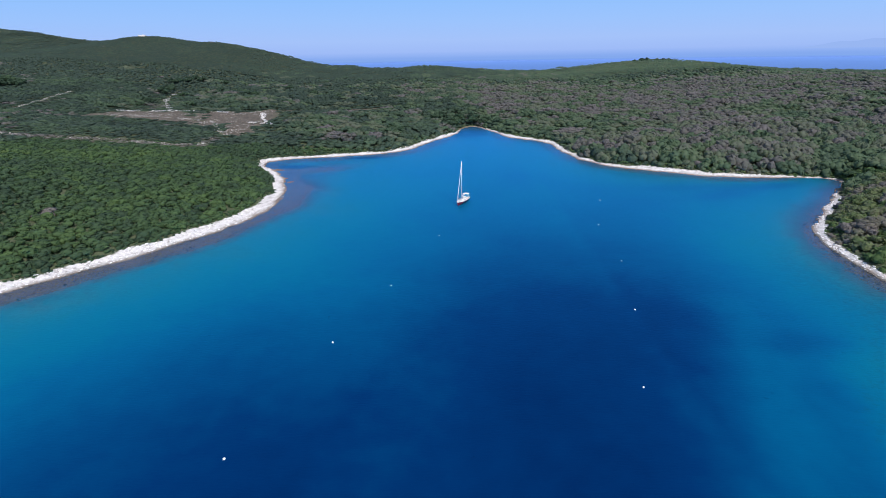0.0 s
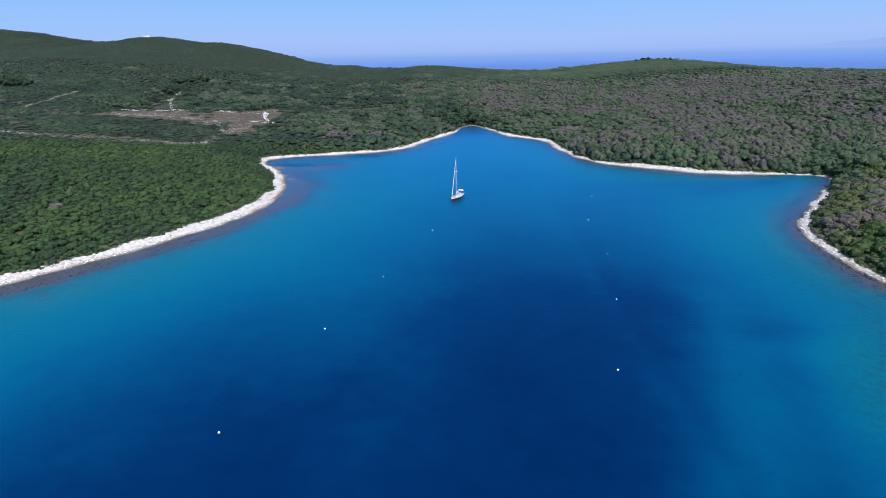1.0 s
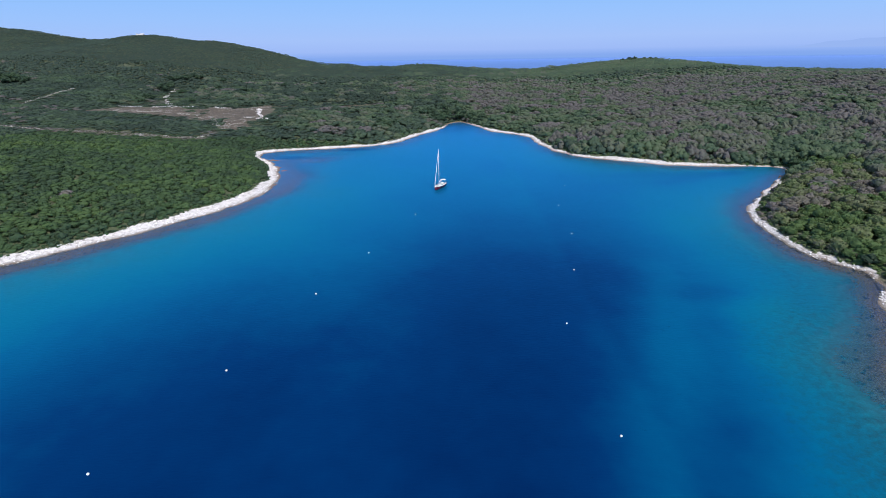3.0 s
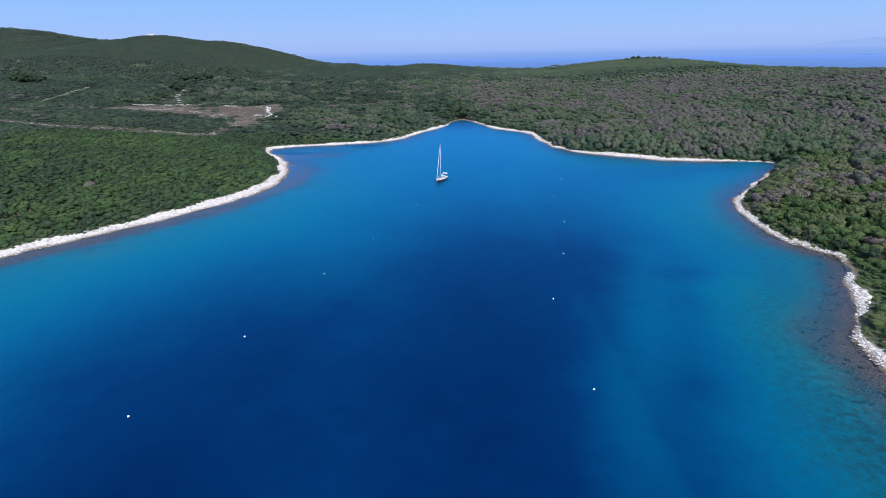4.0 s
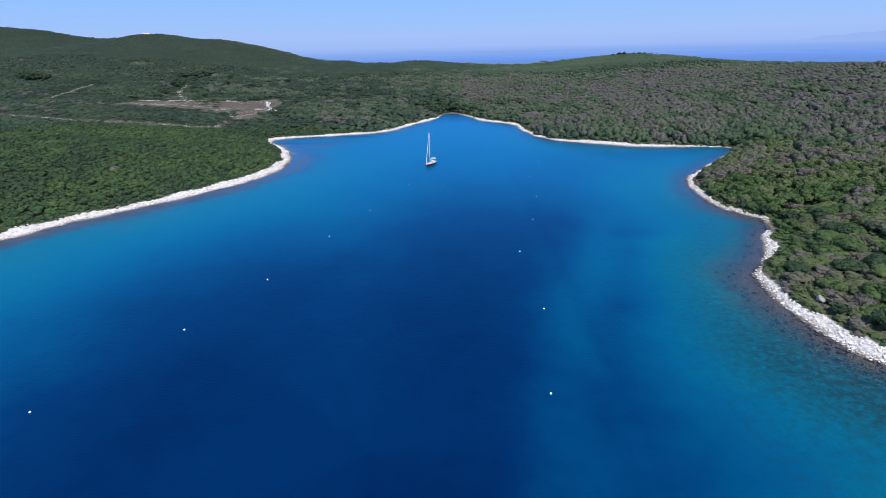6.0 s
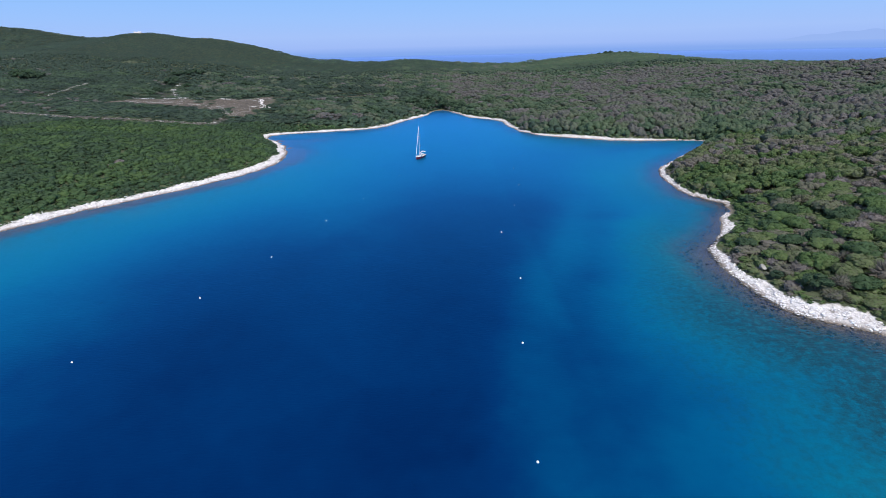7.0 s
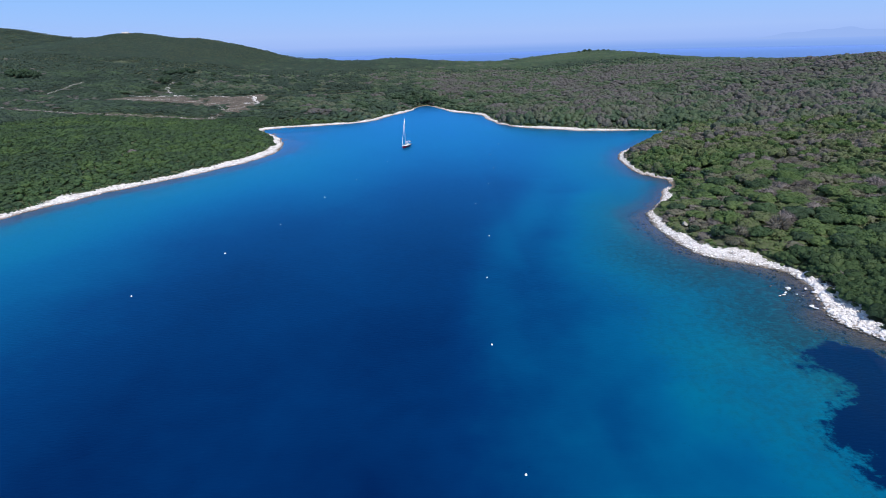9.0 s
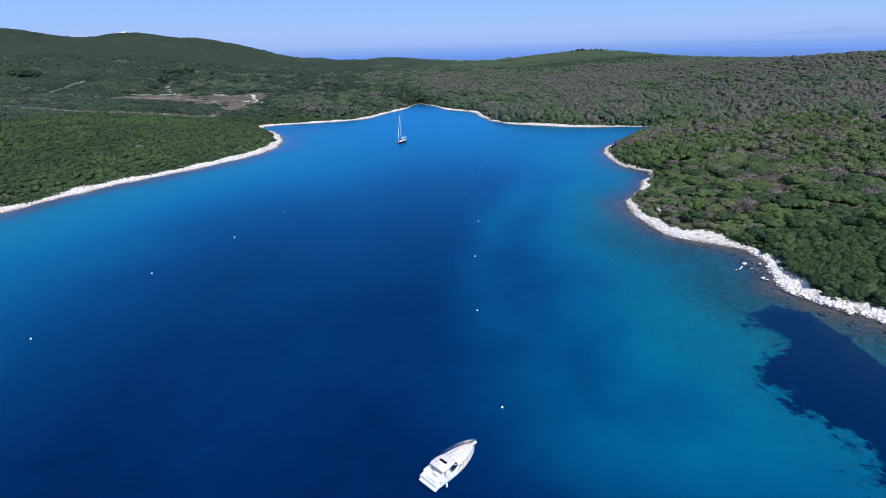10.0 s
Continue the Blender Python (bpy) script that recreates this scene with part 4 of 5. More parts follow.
# the ones that stand out
NAMED = [("grey", 102.5, 40.5, 3.6, 0.9), ("grey", 99, 46, 2.6, 0.9), ("bright", 109, 35.0, 3.4, 1.15), ("bright", 112.5, 38, 2.4, 0.9), ("bright", 107.6, 22.4, 3.0, 0.6), ("bright", 114.5, 28.5, 2.6, 0.8), ("grey", 117.5, 33.5, 4.8, 1.1), ("grey", 122.5, 37.5, 4.4, 1.05), ("grey", 92.6, 51, 2.2, 0.6), ("olive", 97.6, 55.5, 3.4, 0.6), ("bright", 104.3, 63.4, 4.0, 0.6), ("green", 111, 58, 4.6, 0.6), ("bright", 99.5, 67, 3.0, 0.6), ("grey", 125, 73, 4.8, 0.7), ("grey", 131.5, 62, 4.8, 0.75), ("grey", 134.5, 43, 4.2, 0.7), ("grey", 139, 47, 4.0, 0.7), ("grey", 110.5, 47.5, 3.4, 0.6), ("grey", 181, 104, 7.0, 0.6), ("grey", 189, 107, 6.0, 0.6), ("grey", 131, 113, 4.6, 0.7), ("grey", 120, 122, 4.2, 0.7), ("rust", 219, 146, 5.0, 0.6), ("green", 126, 26, 4.0, 0.75), ("green", 131, 22, 4.2, 0.7), ("green", 136, 29, 4.4, 0.7), ("green", 121, 20.5, 3.6, 0.75), ("olive", 114, 21, 3.0, 0.7)]
for kind, px, py, s, tall in NAMED:
    grow(kind, px, py, s, tall)
# and the rest between them
x, y, d, r = planting(5.5, (86, 16, 174, 112), 14, headland)
fresh = bump_at(x, y, 136, 22, 26, 20)
for k in range(len(x)):
    if d[k] < 7.5 or min(math.hypot(x[k] - n[1], y[k] - n[2]) - 0.8 * n[3] for n in NAMED) < 1.0:
        continue
    dice = r.random() + 0.25 * (value_noise(x[k:k + 1], y[k:k + 1], 24, 88)[0] - 0.5)
    kind = "green" if fresh[k] > 0.45 or dice < 0.28 else "olive" if dice < 0.62 else "grey"
    grow(kind, x[k], y[k], r.uniform(3.1, 4.9) * min(1, 0.5 + d[k] / 35), r.uniform(0.6, 1.0))


# ---- limestone of the shore ----
def stone(seed, rings, flat=0.7):
    """A broken lump of limestone of about half a metre in radius: a ball cut by planes."""
    r = np.random.default_rng(seed)
    bm = bmesh.new()
    bmesh.ops.create_icosphere(bm, subdivisions=rings, radius=1)
    co = np.array([v.co[:] for v in bm.verts])
    tri = np.array([[v.index for v in f.verts] for f in bm.faces])
    bm.free()
    n = r.normal(size=(9, 3))
    n /= np.linalg.norm(n, axis=1)[:, None]
    for way, cut in zip(n, r.uniform(0.3, 0.7, 9)):
        over = np.maximum(co @ way - cut, 0)
        co = co - over[:, None] * way * 0.95
    co += r.normal(0, 0.045, co.shape)
    return co * [0.5, 0.5 * r.uniform(0.6, 1), 0.5 * flat], tri


def strewn(count, lo, hi, seed, stretch):
    """Places along the shore, lo to hi metres inland of the waterline (hi times the foreshore's width)."""
    r = np.random.default_rng(seed)
    seg = np.diff(SHORE, axis=0)
    long = np.hypot(*seg.T)
    mid = SHORE[:-1] + seg / 2
    long = long * stretch(mid[:, 0], mid[:, 1])
    pick = r.choice(len(seg), count, p=long / long.sum())
    at = SHORE[pick] + seg[pick] * r.random(count)[:, None]
    left = np.stack([-seg[pick, 1], seg[pick, 0]], 1) / np.hypot(*seg[pick].T)[:, None]
    off = lo + r.random(count) * (hi * beach(at[:, 0], at[:, 1]) - lo)
    at = at + left * off[:, None]
    return at[:, 0], at[:, 1], off, r


def point_stretch(x, y):
    """The boulder shore of the eastern point."""
    return ((x > 90) & (y > -45) & (y < 8)).astype(float)


def cove(x, y):
    return ((y > -45) & (y < 470)).astype(float) * (1 - point_stretch(x, y)) * np.where((y < 200), 1.5, 0.8) * (1 - 0.85 * bump_at(x, y, 8, 440, 24, 20)) * (1 - 0.6 * bump_at(x, y, 116, 101, 8)) * (1 - 0.9 * bump_at(x, y, 97, 70.5, 6, 6)) * (1 + 1.6 * bump_at(x, y, 94, 28, 14, 26))


def rubble(name, label, count, lo, hi, seed, kinds, small, big, stretch, sink=0.2):
    x, y, off, r = strewn(count, lo, hi, seed, stretch)
    size = small + (big - small) * r.random(len(x)) ** 2.5
    z = ground_z(x, y)
    if lo < -2:
        z = np.minimum(z, -0.45 * size)
    co, tri, tint = scattered(kinds, x, y, z + size * (0.5 * 0.7 - sink) * 0.6, size, size, r.uniform(0, 6.28, len(x)), size)
    me = mesh_of(name, co, tri, smooth=False)
    me.materials.append(ROCK)
    tagged(new(name, me), label, "rocks", kind="stuff")


low_stones = [stone(500 + k, 1, 0.6) for k in range(6)]
rubble("shore_rubble", "pale broken limestone blocks along the waterline", 10500, -0.3, 1.05, 61, [stone(540 + k, 1, 0.55) for k in range(5)], 0.3, 1.25, cove)
rubble("sunken_rocks", "dark wet rocks on the shallow sea bed", 4600, -12.0, -0.05, 62, low_stones, 0.3, 1.5, lambda x, y: cove(x, y) + 2 * point_stretch(x, y))
rubble("shore_shingle", "small pale limestone stones between the boulders", 4600, -0.3, 1.35, 64, low_stones, 0.35, 1.2, point_stretch)

boulders = []
for k in range(10):
    co, tri = stone(600 + k, 2, 0.75)
    me = mesh_of("boulder", co, tri, smooth=False)
    me.materials.append(ROCK_ONE)
    boulders.append(me)
x, y, off, r = strewn(285, -0.8, 1.25, 65, point_stretch)
size = 0.75 + 0.95 * r.random(len(x)) ** 2.2
z = ground_z(x, y)
for k in range(len(x)):
    ob = new("boulder", boulders[k % 10])
    ob.matrix_basis = Matrix.LocRotScale((x[k], y[k], max(z[k], -0.25) + size[k] * 0.14), Euler((r.uniform(-0.3, 0.3), r.uniform(-0.3, 0.3), r.uniform(0, 6.28))), (size[k],) * 3)
    tagged(ob, "pale weathered limestone boulder on the rocky shore", "rock", "boulders on the eastern point")
# the boulders that stand off in the water
for px, py, s in ((100.3, 0.9, 1.7), (99.6, 0.1, 1.2), (98.2, -1.4, 1.5), (97.1, -2.2, 1.1), (100.1, -2.5, 1.0), (95.9, -2.8, 0.9), (101.2, -3.0, 0.8), (104.0, 0.2, 1.3), (99.3, -8.5, 1.5), (99.8, -9.4, 1.3), (103.1, -5.3, 1.3), (100.2, -12.6, 1.1), (101.0, -16.6, 2.0), (99.5, -14.4, 1.0), (98.6, -5.8, 0.7), (97.0, 2.6, 0.6)):
    ob = new("boulder", boulders[int(px * 7) % 10])
    ob.matrix_basis = Matrix.LocRotScale((px, py, 0.1 * s), Euler((0.1, 0.2, px)), (s, s * 0.8, s))
    tagged(ob, "pale limestone boulder standing in shallow water", "rock", "boulders in the shallows")


# ---- dry-stone walls and rubble inland ----
def wall_line(points, label, wide, tall, per_metre, seed, material=None):
    r = np.random.default_rng(seed)
    p = np.array(points, float)
    seg = np.diff(p, axis=0)
    long = np.hypot(*seg.T)
    count = int(long.sum() * per_metre)
    pick = r.choice(len(seg), count, p=long / long.sum())
    at = p[pick] + seg[pick] * r.random(count)[:, None] + r.normal(0, wide, (count, 2))
    gap = value_noise(at[:, 0], at[:, 1], 8, seed) > 0.42
    at = at[gap]
    size = r.uniform(0.5, 1.3, len(at))
    z = ground_z(at[:, 0], at[:, 1]) + r.random(len(at)) * tall
    co, tri, _ = scattered(low_stones, at[:, 0], at[:, 1], z, size, size, r.uniform(0, 6.28, len(at)), size)
    me = mesh_of("dry_stone_wall", co, tri, smooth=False)
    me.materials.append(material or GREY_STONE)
    tagged(new("dry_stone_wall", me), label, "wall", kind="stuff")


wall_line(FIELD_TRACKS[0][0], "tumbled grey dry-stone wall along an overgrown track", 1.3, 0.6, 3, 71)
wall_line(FIELD_TRACKS[1][0], "tumbled pale dry-stone wall climbing from the old field", 1.6, 0.6, 3.5, 72, ROCK)
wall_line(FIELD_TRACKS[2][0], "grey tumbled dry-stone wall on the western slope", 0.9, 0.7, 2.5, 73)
wall_line([(-283, 449), (-204, 452), (-156, 446), (-146, 410), (-132, 392), (-150, 392)], "tumbled pale dry-stone wall round the old field", 1.0, 0.9, 4.5, 74, ROCK)
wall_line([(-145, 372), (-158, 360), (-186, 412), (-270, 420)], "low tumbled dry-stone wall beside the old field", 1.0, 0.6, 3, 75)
def field_stones():
    """Loose stones and clods all over the old fields."""
    r = np.random.default_rng(79)
    x, y = r.uniform(-285, -120, 14000), r.uniform(355, 455, 14000)
    ok = (bareness(x, y) > 0.3) & (value_noise(x, y, 5, 80) + 0.4 * value_noise(x, y, 17, 81) + 0.25 * (bareness(x, y) < 0.95) > 0.8)
    x, y = x[ok][:1200], y[ok][:1200]
    size = 0.3 + 1.3 * r.random(len(x)) ** 3
    co, tri, _ = scattered(low_stones, x, y, ground_z(x, y) + 0.08, size, size, r.uniform(0, 6.28, len(x)), size)
    me = mesh_of("field_stones", co, tri, smooth=False)
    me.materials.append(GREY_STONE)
    tagged(new("field_stones", me), "loose pale stones strewn over an old bare field", "stones", kind="stuff")


field_stones()
wall_line([(-42, 473), (-14, 474)], "short pale dry-stone wall behind the cove", 0.8, 0.8, 4, 76)
# grey boulders at the edge of the shingle, and one on the slope
for px, py, s in ((95.6, 44.2, 2.8), (98.0, 36.0, 2.4), (128.3, 33, 2.2), (151, 64, 2.2), (148, 21, 1.6)):
    me = boulders[int(px) % 10].copy()
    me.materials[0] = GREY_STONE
    ob = new("boulder", me)
    ob.matrix_basis = Matrix.LocRotScale((px, py, float(ground_z(np.array([px], float), np.array([py], float))[0]) + 0.2 * s), Euler((0.2, 0.1, px)), (s, s * 0.8, s))
    tagged(ob, "large grey limestone boulder among the shrubs", "rock")


def ruined_hut(at, turn):
    """Broken walls of a stone hut."""
    thing = tagged(new("ruined_hut"), "roofless ruined hut of pale stone on the hilltop", "ruin")
    r = random.Random(4)
    for x0, y0, x1, y1 in ((-6, -4, 6, -4), (6, -4, 6, 4), (6, 4, -6, 4), (-6, 4, -6, -4)):
        rows, steps = [], 9
        nx, ny = (y1 - y0), -(x1 - x0)
        k = 0.4 / math.hypot(nx, ny)
        for i in range(steps + 1):
            u = i / steps
            x, y, top = x0 + (x1 - x0) * u, y0 + (y1 - y0) * u, r.uniform(1.2, 3.0)
            rows.append([(x - nx * k, y - ny * k, -1), (x - nx * k, y - ny * k, top), (x + nx * k, y + ny * k, top - 0.2), (x + nx * k, y + ny * k, -1)])
        part("stone_wall", loft(rows, True, False), ROCK, thing)
    thing.matrix_basis = pose(*at, 0, 0, turn)


HUT = (-614.0, 1116.0)


# ---- mooring buoys ----
BUOY = simple("buoy_plastic", (0.82, 0.82, 0.78), 0.4, grain=0.05)
STEEL = simple("stainless_steel", (0.62, 0.63, 0.65), 0.25, 1.0, 0.05)


def lathe(profile, sides=20):
    """A turned shape from (radius, height) rows."""
    bm = bmesh.new()
    rings = [[bm.verts.new((r * math.cos(2 * math.pi * k / sides), r * math.sin(2 * math.pi * k / sides), z)) for k in range(sides)] for r, z in profile]
    for a, b in zip(rings, rings[1:]):
        for k in range(sides):
            bm.faces.new((a[k], a[(k + 1) % sides], b[(k + 1) % sides], b[k])).smooth = True
    bm.faces.new(rings[0][::-1]), bm.faces.new(rings[-1])
    return bm


def torus_ring(radius, thick, at, upright=True):
    pts = []
    for k in range(13):
        a = 2 * math.pi * k / 12
        pts.append((at[0] + radius * math.cos(a), at[1] + (0 if upright else radius * math.sin(a)), at[2] + (radius * math.sin(a) if upright else 0)))
    return pts, [thick] * 13


def buoy():
    thing = new("mooring_buoy")
    tagged(thing, "round white plastic mooring buoy floating on the water", "buoy", "mooring buoys in two rows")
    prof = [(0.05, -0.25)] + [(0.31 * math.cos(radians(a)), 0.06 + 0.31 * math.sin(radians(a))) for a in range(-72, 73, 12)] + [(0.08, 0.36), (0.075, 0.42)]
    part("float", lathe(prof), BUOY, thing)
    part("mooring_eye", tubes([torus_ring(0.07, 0.014, (0, 0, 0.48))], 6, False), STEEL, thing, "small steel mooring eye")
    part("chain", tubes([([(0, 0, -0.2), (0.02, 0, -0.9), (0.0, 0.03, -2.0)], [0.03, 0.03, 0.03])], 6), STEEL, thing)
    return thing


BUOYS = [(-68.5, -23.6), (-59.0, 10.2), (-45.7, 38.0), (-36.0, 64.6), (-26.8, 98.9), (-17.5, 127.9), (-5.8, 168.4), (27.7, -53.4), (27.1, -19.0), (29.8, 13.7), (34.0, 45.6), (33.1, 82.4), (41.5, 113.1), (47.6, 144.1), (49.9, 178.4), (59.0, 211.3)]
one = buoy()
for k, (px, py) in enumerate(BUOYS[1:]):
    copy_thing(one, pose(px, py, 0, 6 * math.sin(k * 2.1), 7 * math.cos(k * 1.7), k * 47) @ Matrix.Scale(0.68 + 0.05 * math.sin(k), 4))
one.matrix_basis = pose(*BUOYS[0], 0) @ Matrix.Scale(0.7, 4)


# ---- boats ----
def loft(rows, close_ends=True, smooth=True):
    """A skin over rows of points, each row across the thing from side to side."""
    bm = bmesh.new()
    vs = [[bm.verts.new(p) for p in row] for row in rows]
    for a, b in zip(vs, vs[1:]):
        for k in range(len(a) - 1):
            bm.faces.new((a[k], b[k], b[k + 1], a[k + 1])).smooth = smooth
    if close_ends:
        bm.faces.new(vs[0]), bm.faces.new(vs[-1][::-1])
    bmesh.ops.remove_doubles(bm, verts=bm.verts, dist=1e-4)
    bmesh.ops.recalc_face_normals(bm, faces=bm.faces)
    return bm


def slab(x0, x1, y0, y1, z0, z1, round_by=0.04, taper=0.0, rake=0.0):
    """A box with rounded edges; taper draws the top in, rake slides its front end back."""
    bm = bmesh.new()
    bmesh.ops.create_cube(bm, size=1)
    for v in bm.verts:
        top = v.co.z > 0
        v.co = (x1 if v.co.x > 0 else x0, y1 if v.co.y > 0 else y0, z1 if top else z0)
        if top:
            mid = (y0 + y1) / 2
            v.co.y = mid + (v.co.y - mid) * (1 - taper)
            if v.co.x == x1:
                v.co.x -= rake
    if round_by:
        bmesh.ops.bevel(bm, geom=bm.edges[:], offset=round_by, segments=2, affect="EDGES", profile=0.6)
    for f in bm.faces:
        f.smooth = False
    return bm


def plan_half(u, full, aft):
    """Half breadth along a boat, 0 at the stern to 1 at the bow."""
    fore = max(0.0, 1 - max(0.0, (u - 0.42) / 0.58) ** 2.5)
    return full * (aft + (1 - aft) * min(1, u / 0.42) ** 0.7 if u < 0.42 else 1) * fore ** 0.85


def hull_rows(length, beam, draft, low, high, aft, rake, steps=26, across=8, to=1.0):
    """Rows from rail to rail through the keel; to: 1 the whole side, less stops below the rail."""
    rows = []
    for i in range(steps + 1):
        u = i / steps
        half = max(plan_half(u, beam / 2, aft), 0.02)
        rail = (low + (high - low) * u ** 1.6) * to
        keel = -draft * (1 - max(0, (u - 0.55) / 0.45) ** 2.2) * (0.55 + 0.45 * min(1, u / 0.3))
        side = []
        for k in range(across + 1):
            a = k / across
            z = keel + (rail - keel) * a ** 1.25
            flare = (0.72 + 0.28 * a) if u > 0.5 else 1
            side.append((-length / 2 + length * u + rake * max(0, u - 0.6) / 0.4 * a * a, half * min(1, a ** 0.42) * flare, z))
        rows.append([(x, -y, z) for x, y, z in side[::-1]] + side[1:])
    return rows


def deck_rows(length, beam, low, high, aft, rake, drop, inset, camber, u0=0.0, u1=1.0, steps=20, across=8):
    """Rows of a cambered deck a little inside the rail."""
    rows = []
    for i in range(steps + 1):
        u = u0 + (u1 - u0) * i / steps
        half = max(plan_half(u, beam / 2, aft) - inset, 0.012)
        z = low + (high - low) * u ** 1.6 - drop
        x = -length / 2 + length * u + rake * max(0, u - 0.6) / 0.4 - (0.06 if u > 0.98 else 0)
        rows.append([(x, half * (2 * k / across - 1), z + camber * (1 - (2 * k / across - 1) ** 2)) for k in range(across + 1)])
    return rows


GEL = simple("white_gelcoat", (0.80, 0.80, 0.79), 0.22, grain=0.03, scale=1.5, coat=0.4)
RED = simple("red_hull_paint", (0.22, 0.014, 0.028), 0.25, grain=0.08, scale=1.2, coat=0.5)
NONSKID = simple("non_skid_deck", (0.70, 0.69, 0.66), 0.75, grain=0.06, scale=9)
TEAK = simple("teak", (0.30, 0.19, 0.11), 0.7, grain=0.2, scale=14)
ALU = simple("painted_alloy", (0.78, 0.78, 0.78), 0.35, 0.0, 0.03)
TOP = simple("rose_white_gelcoat", (0.80, 0.70, 0.73), 0.35, grain=0.04, scale=2)
CANVAS = simple("white_canvas", (0.76, 0.76, 0.75), 0.85, grain=0.07, scale=4)
SAIL = simple("sailcloth", (0.74, 0.75, 0.77), 0.8, grain=0.06, scale=3)
DARK = simple("smoked_glass", (0.012, 0.014, 0.018), 0.08, grain=0.1)
CUSHION = simple("cream_cushion", (0.66, 0.62, 0.55), 0.8, grain=0.06)
RUBBER = simple("grey_rubber", (0.10, 0.10, 0.11), 0.6, grain=0.1)


def line(*points, r=0.012):
    return (points, [r] * len(points))


def sailing_yacht():
    """A twelve-metre sloop at her mooring; x runs forward, the water lies at z = 0."""
    L, B, low, high, aft, rake = 11.6, 3.8, 1.05, 1.35, 0.72, 0.55
    thing = tagged(new("sailing_yacht"), "moored sailing yacht with red hull, white deck and bare mast", "sailboat")
    part("hull", loft(hull_rows(L, B, 0.55, low, high, aft, rake)), RED, thing, "dark red painted hull")
    part("toe_rail", loft([[(x, y * s, z + dz) for s, dz in ((1.0, -0.05), (1.012, -0.05), (1.012, 0.03), (0.985, 0.03))] for x, y, z in [r[-1] for r in hull_rows(L, B, 0.55, low, high, aft, rake)]]), GEL, thing, "white rail")
    part("toe_rail", loft([[(x, -y * s, z + dz) for s, dz in ((1.0, -0.05), (1.012, -0.05), (1.012, 0.03), (0.985, 0.03))] for x, y, z in [r[-1] for r in hull_rows(L, B, 0.55, low, high, aft, rake)]]), GEL, thing, "white rail")
    part("deck", loft(deck_rows(L, B, low, high, aft, rake, 0.02, 0.05, 0.07), False), NONSKID, thing, "white deck")
    part("keel", slab(-0.9, 0.9, -0.12, 0.12, -1.9, -0.35, 0.05, 0.0, -0.3), RUBBER, thing)
    part("rudder", slab(-5.2, -4.75, -0.04, 0.04, -1.5, -0.15, 0.02), RUBBER, thing)
    # cabin trunk with side windows and hatches
    rows = []
    for i in range(13):
        u = i / 12
        x, w, h = -1.5 + 4.6 * u, 1.25 * (1 - 0.55 * u ** 1.8), 0.46 * (1 - 0.85 * u ** 2.2)
        z = 1.07 + 0.07 * u
        rows.append([(x, -w, z), (x, -w * 0.93, z + h * 0.75), (x, -w * 0.7, z + h), (x, 0, z + h + 0.05), (x, w * 0.7, z + h), (x, w * 0.93, z + h * 0.75), (x, w, z)])
    trunk = part("cabin_trunk", loft(rows), GEL, thing)
    for s in (-1, 1):
        part("cabin_window", slab(-0.9, 1.1, 1.13 * s - 0.02, 1.13 * s + 0.02, 1.24, 1.4, 0.02), DARK, trunk, "dark cabin window", Matrix.Rotation(radians(-4.5 * s), 4, "Z"))
    for x, z in ((0.4, 1.60), (1.9, 1.42), (3.9, 1.33)):
        part("hatch", slab(x - 0.27, x + 0.27, -0.27, 0.27, z - 0.04, z + 0.05, 0.02), DARK, thing, "smoked deck hatch")
    # cockpit
    cockpit = part("cockpit", slab(-5.2, -1.6, -1.25, 1.25, 0.98, 1.12, 0.03), TEAK, thing, "teak cockpit")
    for s in (-1, 1):
        part("cockpit_seat", slab(-4.9, -1.7, s * 0.95 - 0.28, s * 0.95 + 0.28, 1.1, 1.38, 0.04), CUSHION, cockpit, "pale cockpit seat")
    part("steering_wheel", tubes([([(-3.9, 0.45 * math.cos(a * math.pi / 8), 1.75 + 0.45 * math.sin(a * math.pi / 8)) for a in range(17)], [0.018] * 17), line((-3.9, -0.44, 1.75), (-3.9, 0.44, 1.75)), line((-3.9, 0, 1.32), (-3.9, 0, 2.18))], 6), STEEL, cockpit)
    part("helm_pedestal", slab(-3.85, -3.6, -0.14, 0.14, 1.08, 1.85, 0.04, 0.2), GEL, cockpit)

    def canopy(name, x0, x1, w, z0, z1, label):
        rows = []
        for i in range(9):
            u = i / 8
            x, h = x0 + (x1 - x0) * u, z0 + (z1 - z0) * math.sin(math.pi * min(1, 0.25 + 0.5 * u))
            rows.append([(x, w * math.cos(a), h - 0.34 * (1 - math.sin(a)) ** 1.5) for a in [math.pi * k / 10 for k in range(11)]])
        bm = loft(rows, False)
        bmesh.ops.solidify(bm, geom=bm.faces[:], thickness=0.03)
        return part(name, bm, CANVAS, thing, label)

    canopy("bimini", -5.0, -2.9, 1.35, 2.75, 3.0, "white canvas bimini")
    canopy("sprayhood", -2.2, -0.9, 1.3, 1.85, 2.2, "white canvas sprayhood")
    for s in (-1, 1):
        part("bimini_hoop", tubes([line((-3.9, 1.3 * s, 1.2), (-4.8, 1.32 * s, 2.6), r=0.016), line((-3.9, 1.3 * s, 1.2), (-3.1, 1.32 * s, 2.6), r=0.016)]), STEEL, thing)
    # rig
    mx, top = 1.15, 16.6
    part("mast", tubes([([(mx, 0, 1.4), (mx - 0.03, 0, 9), (mx - 0.12, 0, top)], [0.115, 0.11, 0.075])], 10), ALU, thing, "white alloy mast")
    boom = part("boom", tubes([([(mx - 0.12, 0, 2.6), (-3.2, 0, 2.75)], [0.08, 0.07])], 8), ALU, thing)
    rows = []
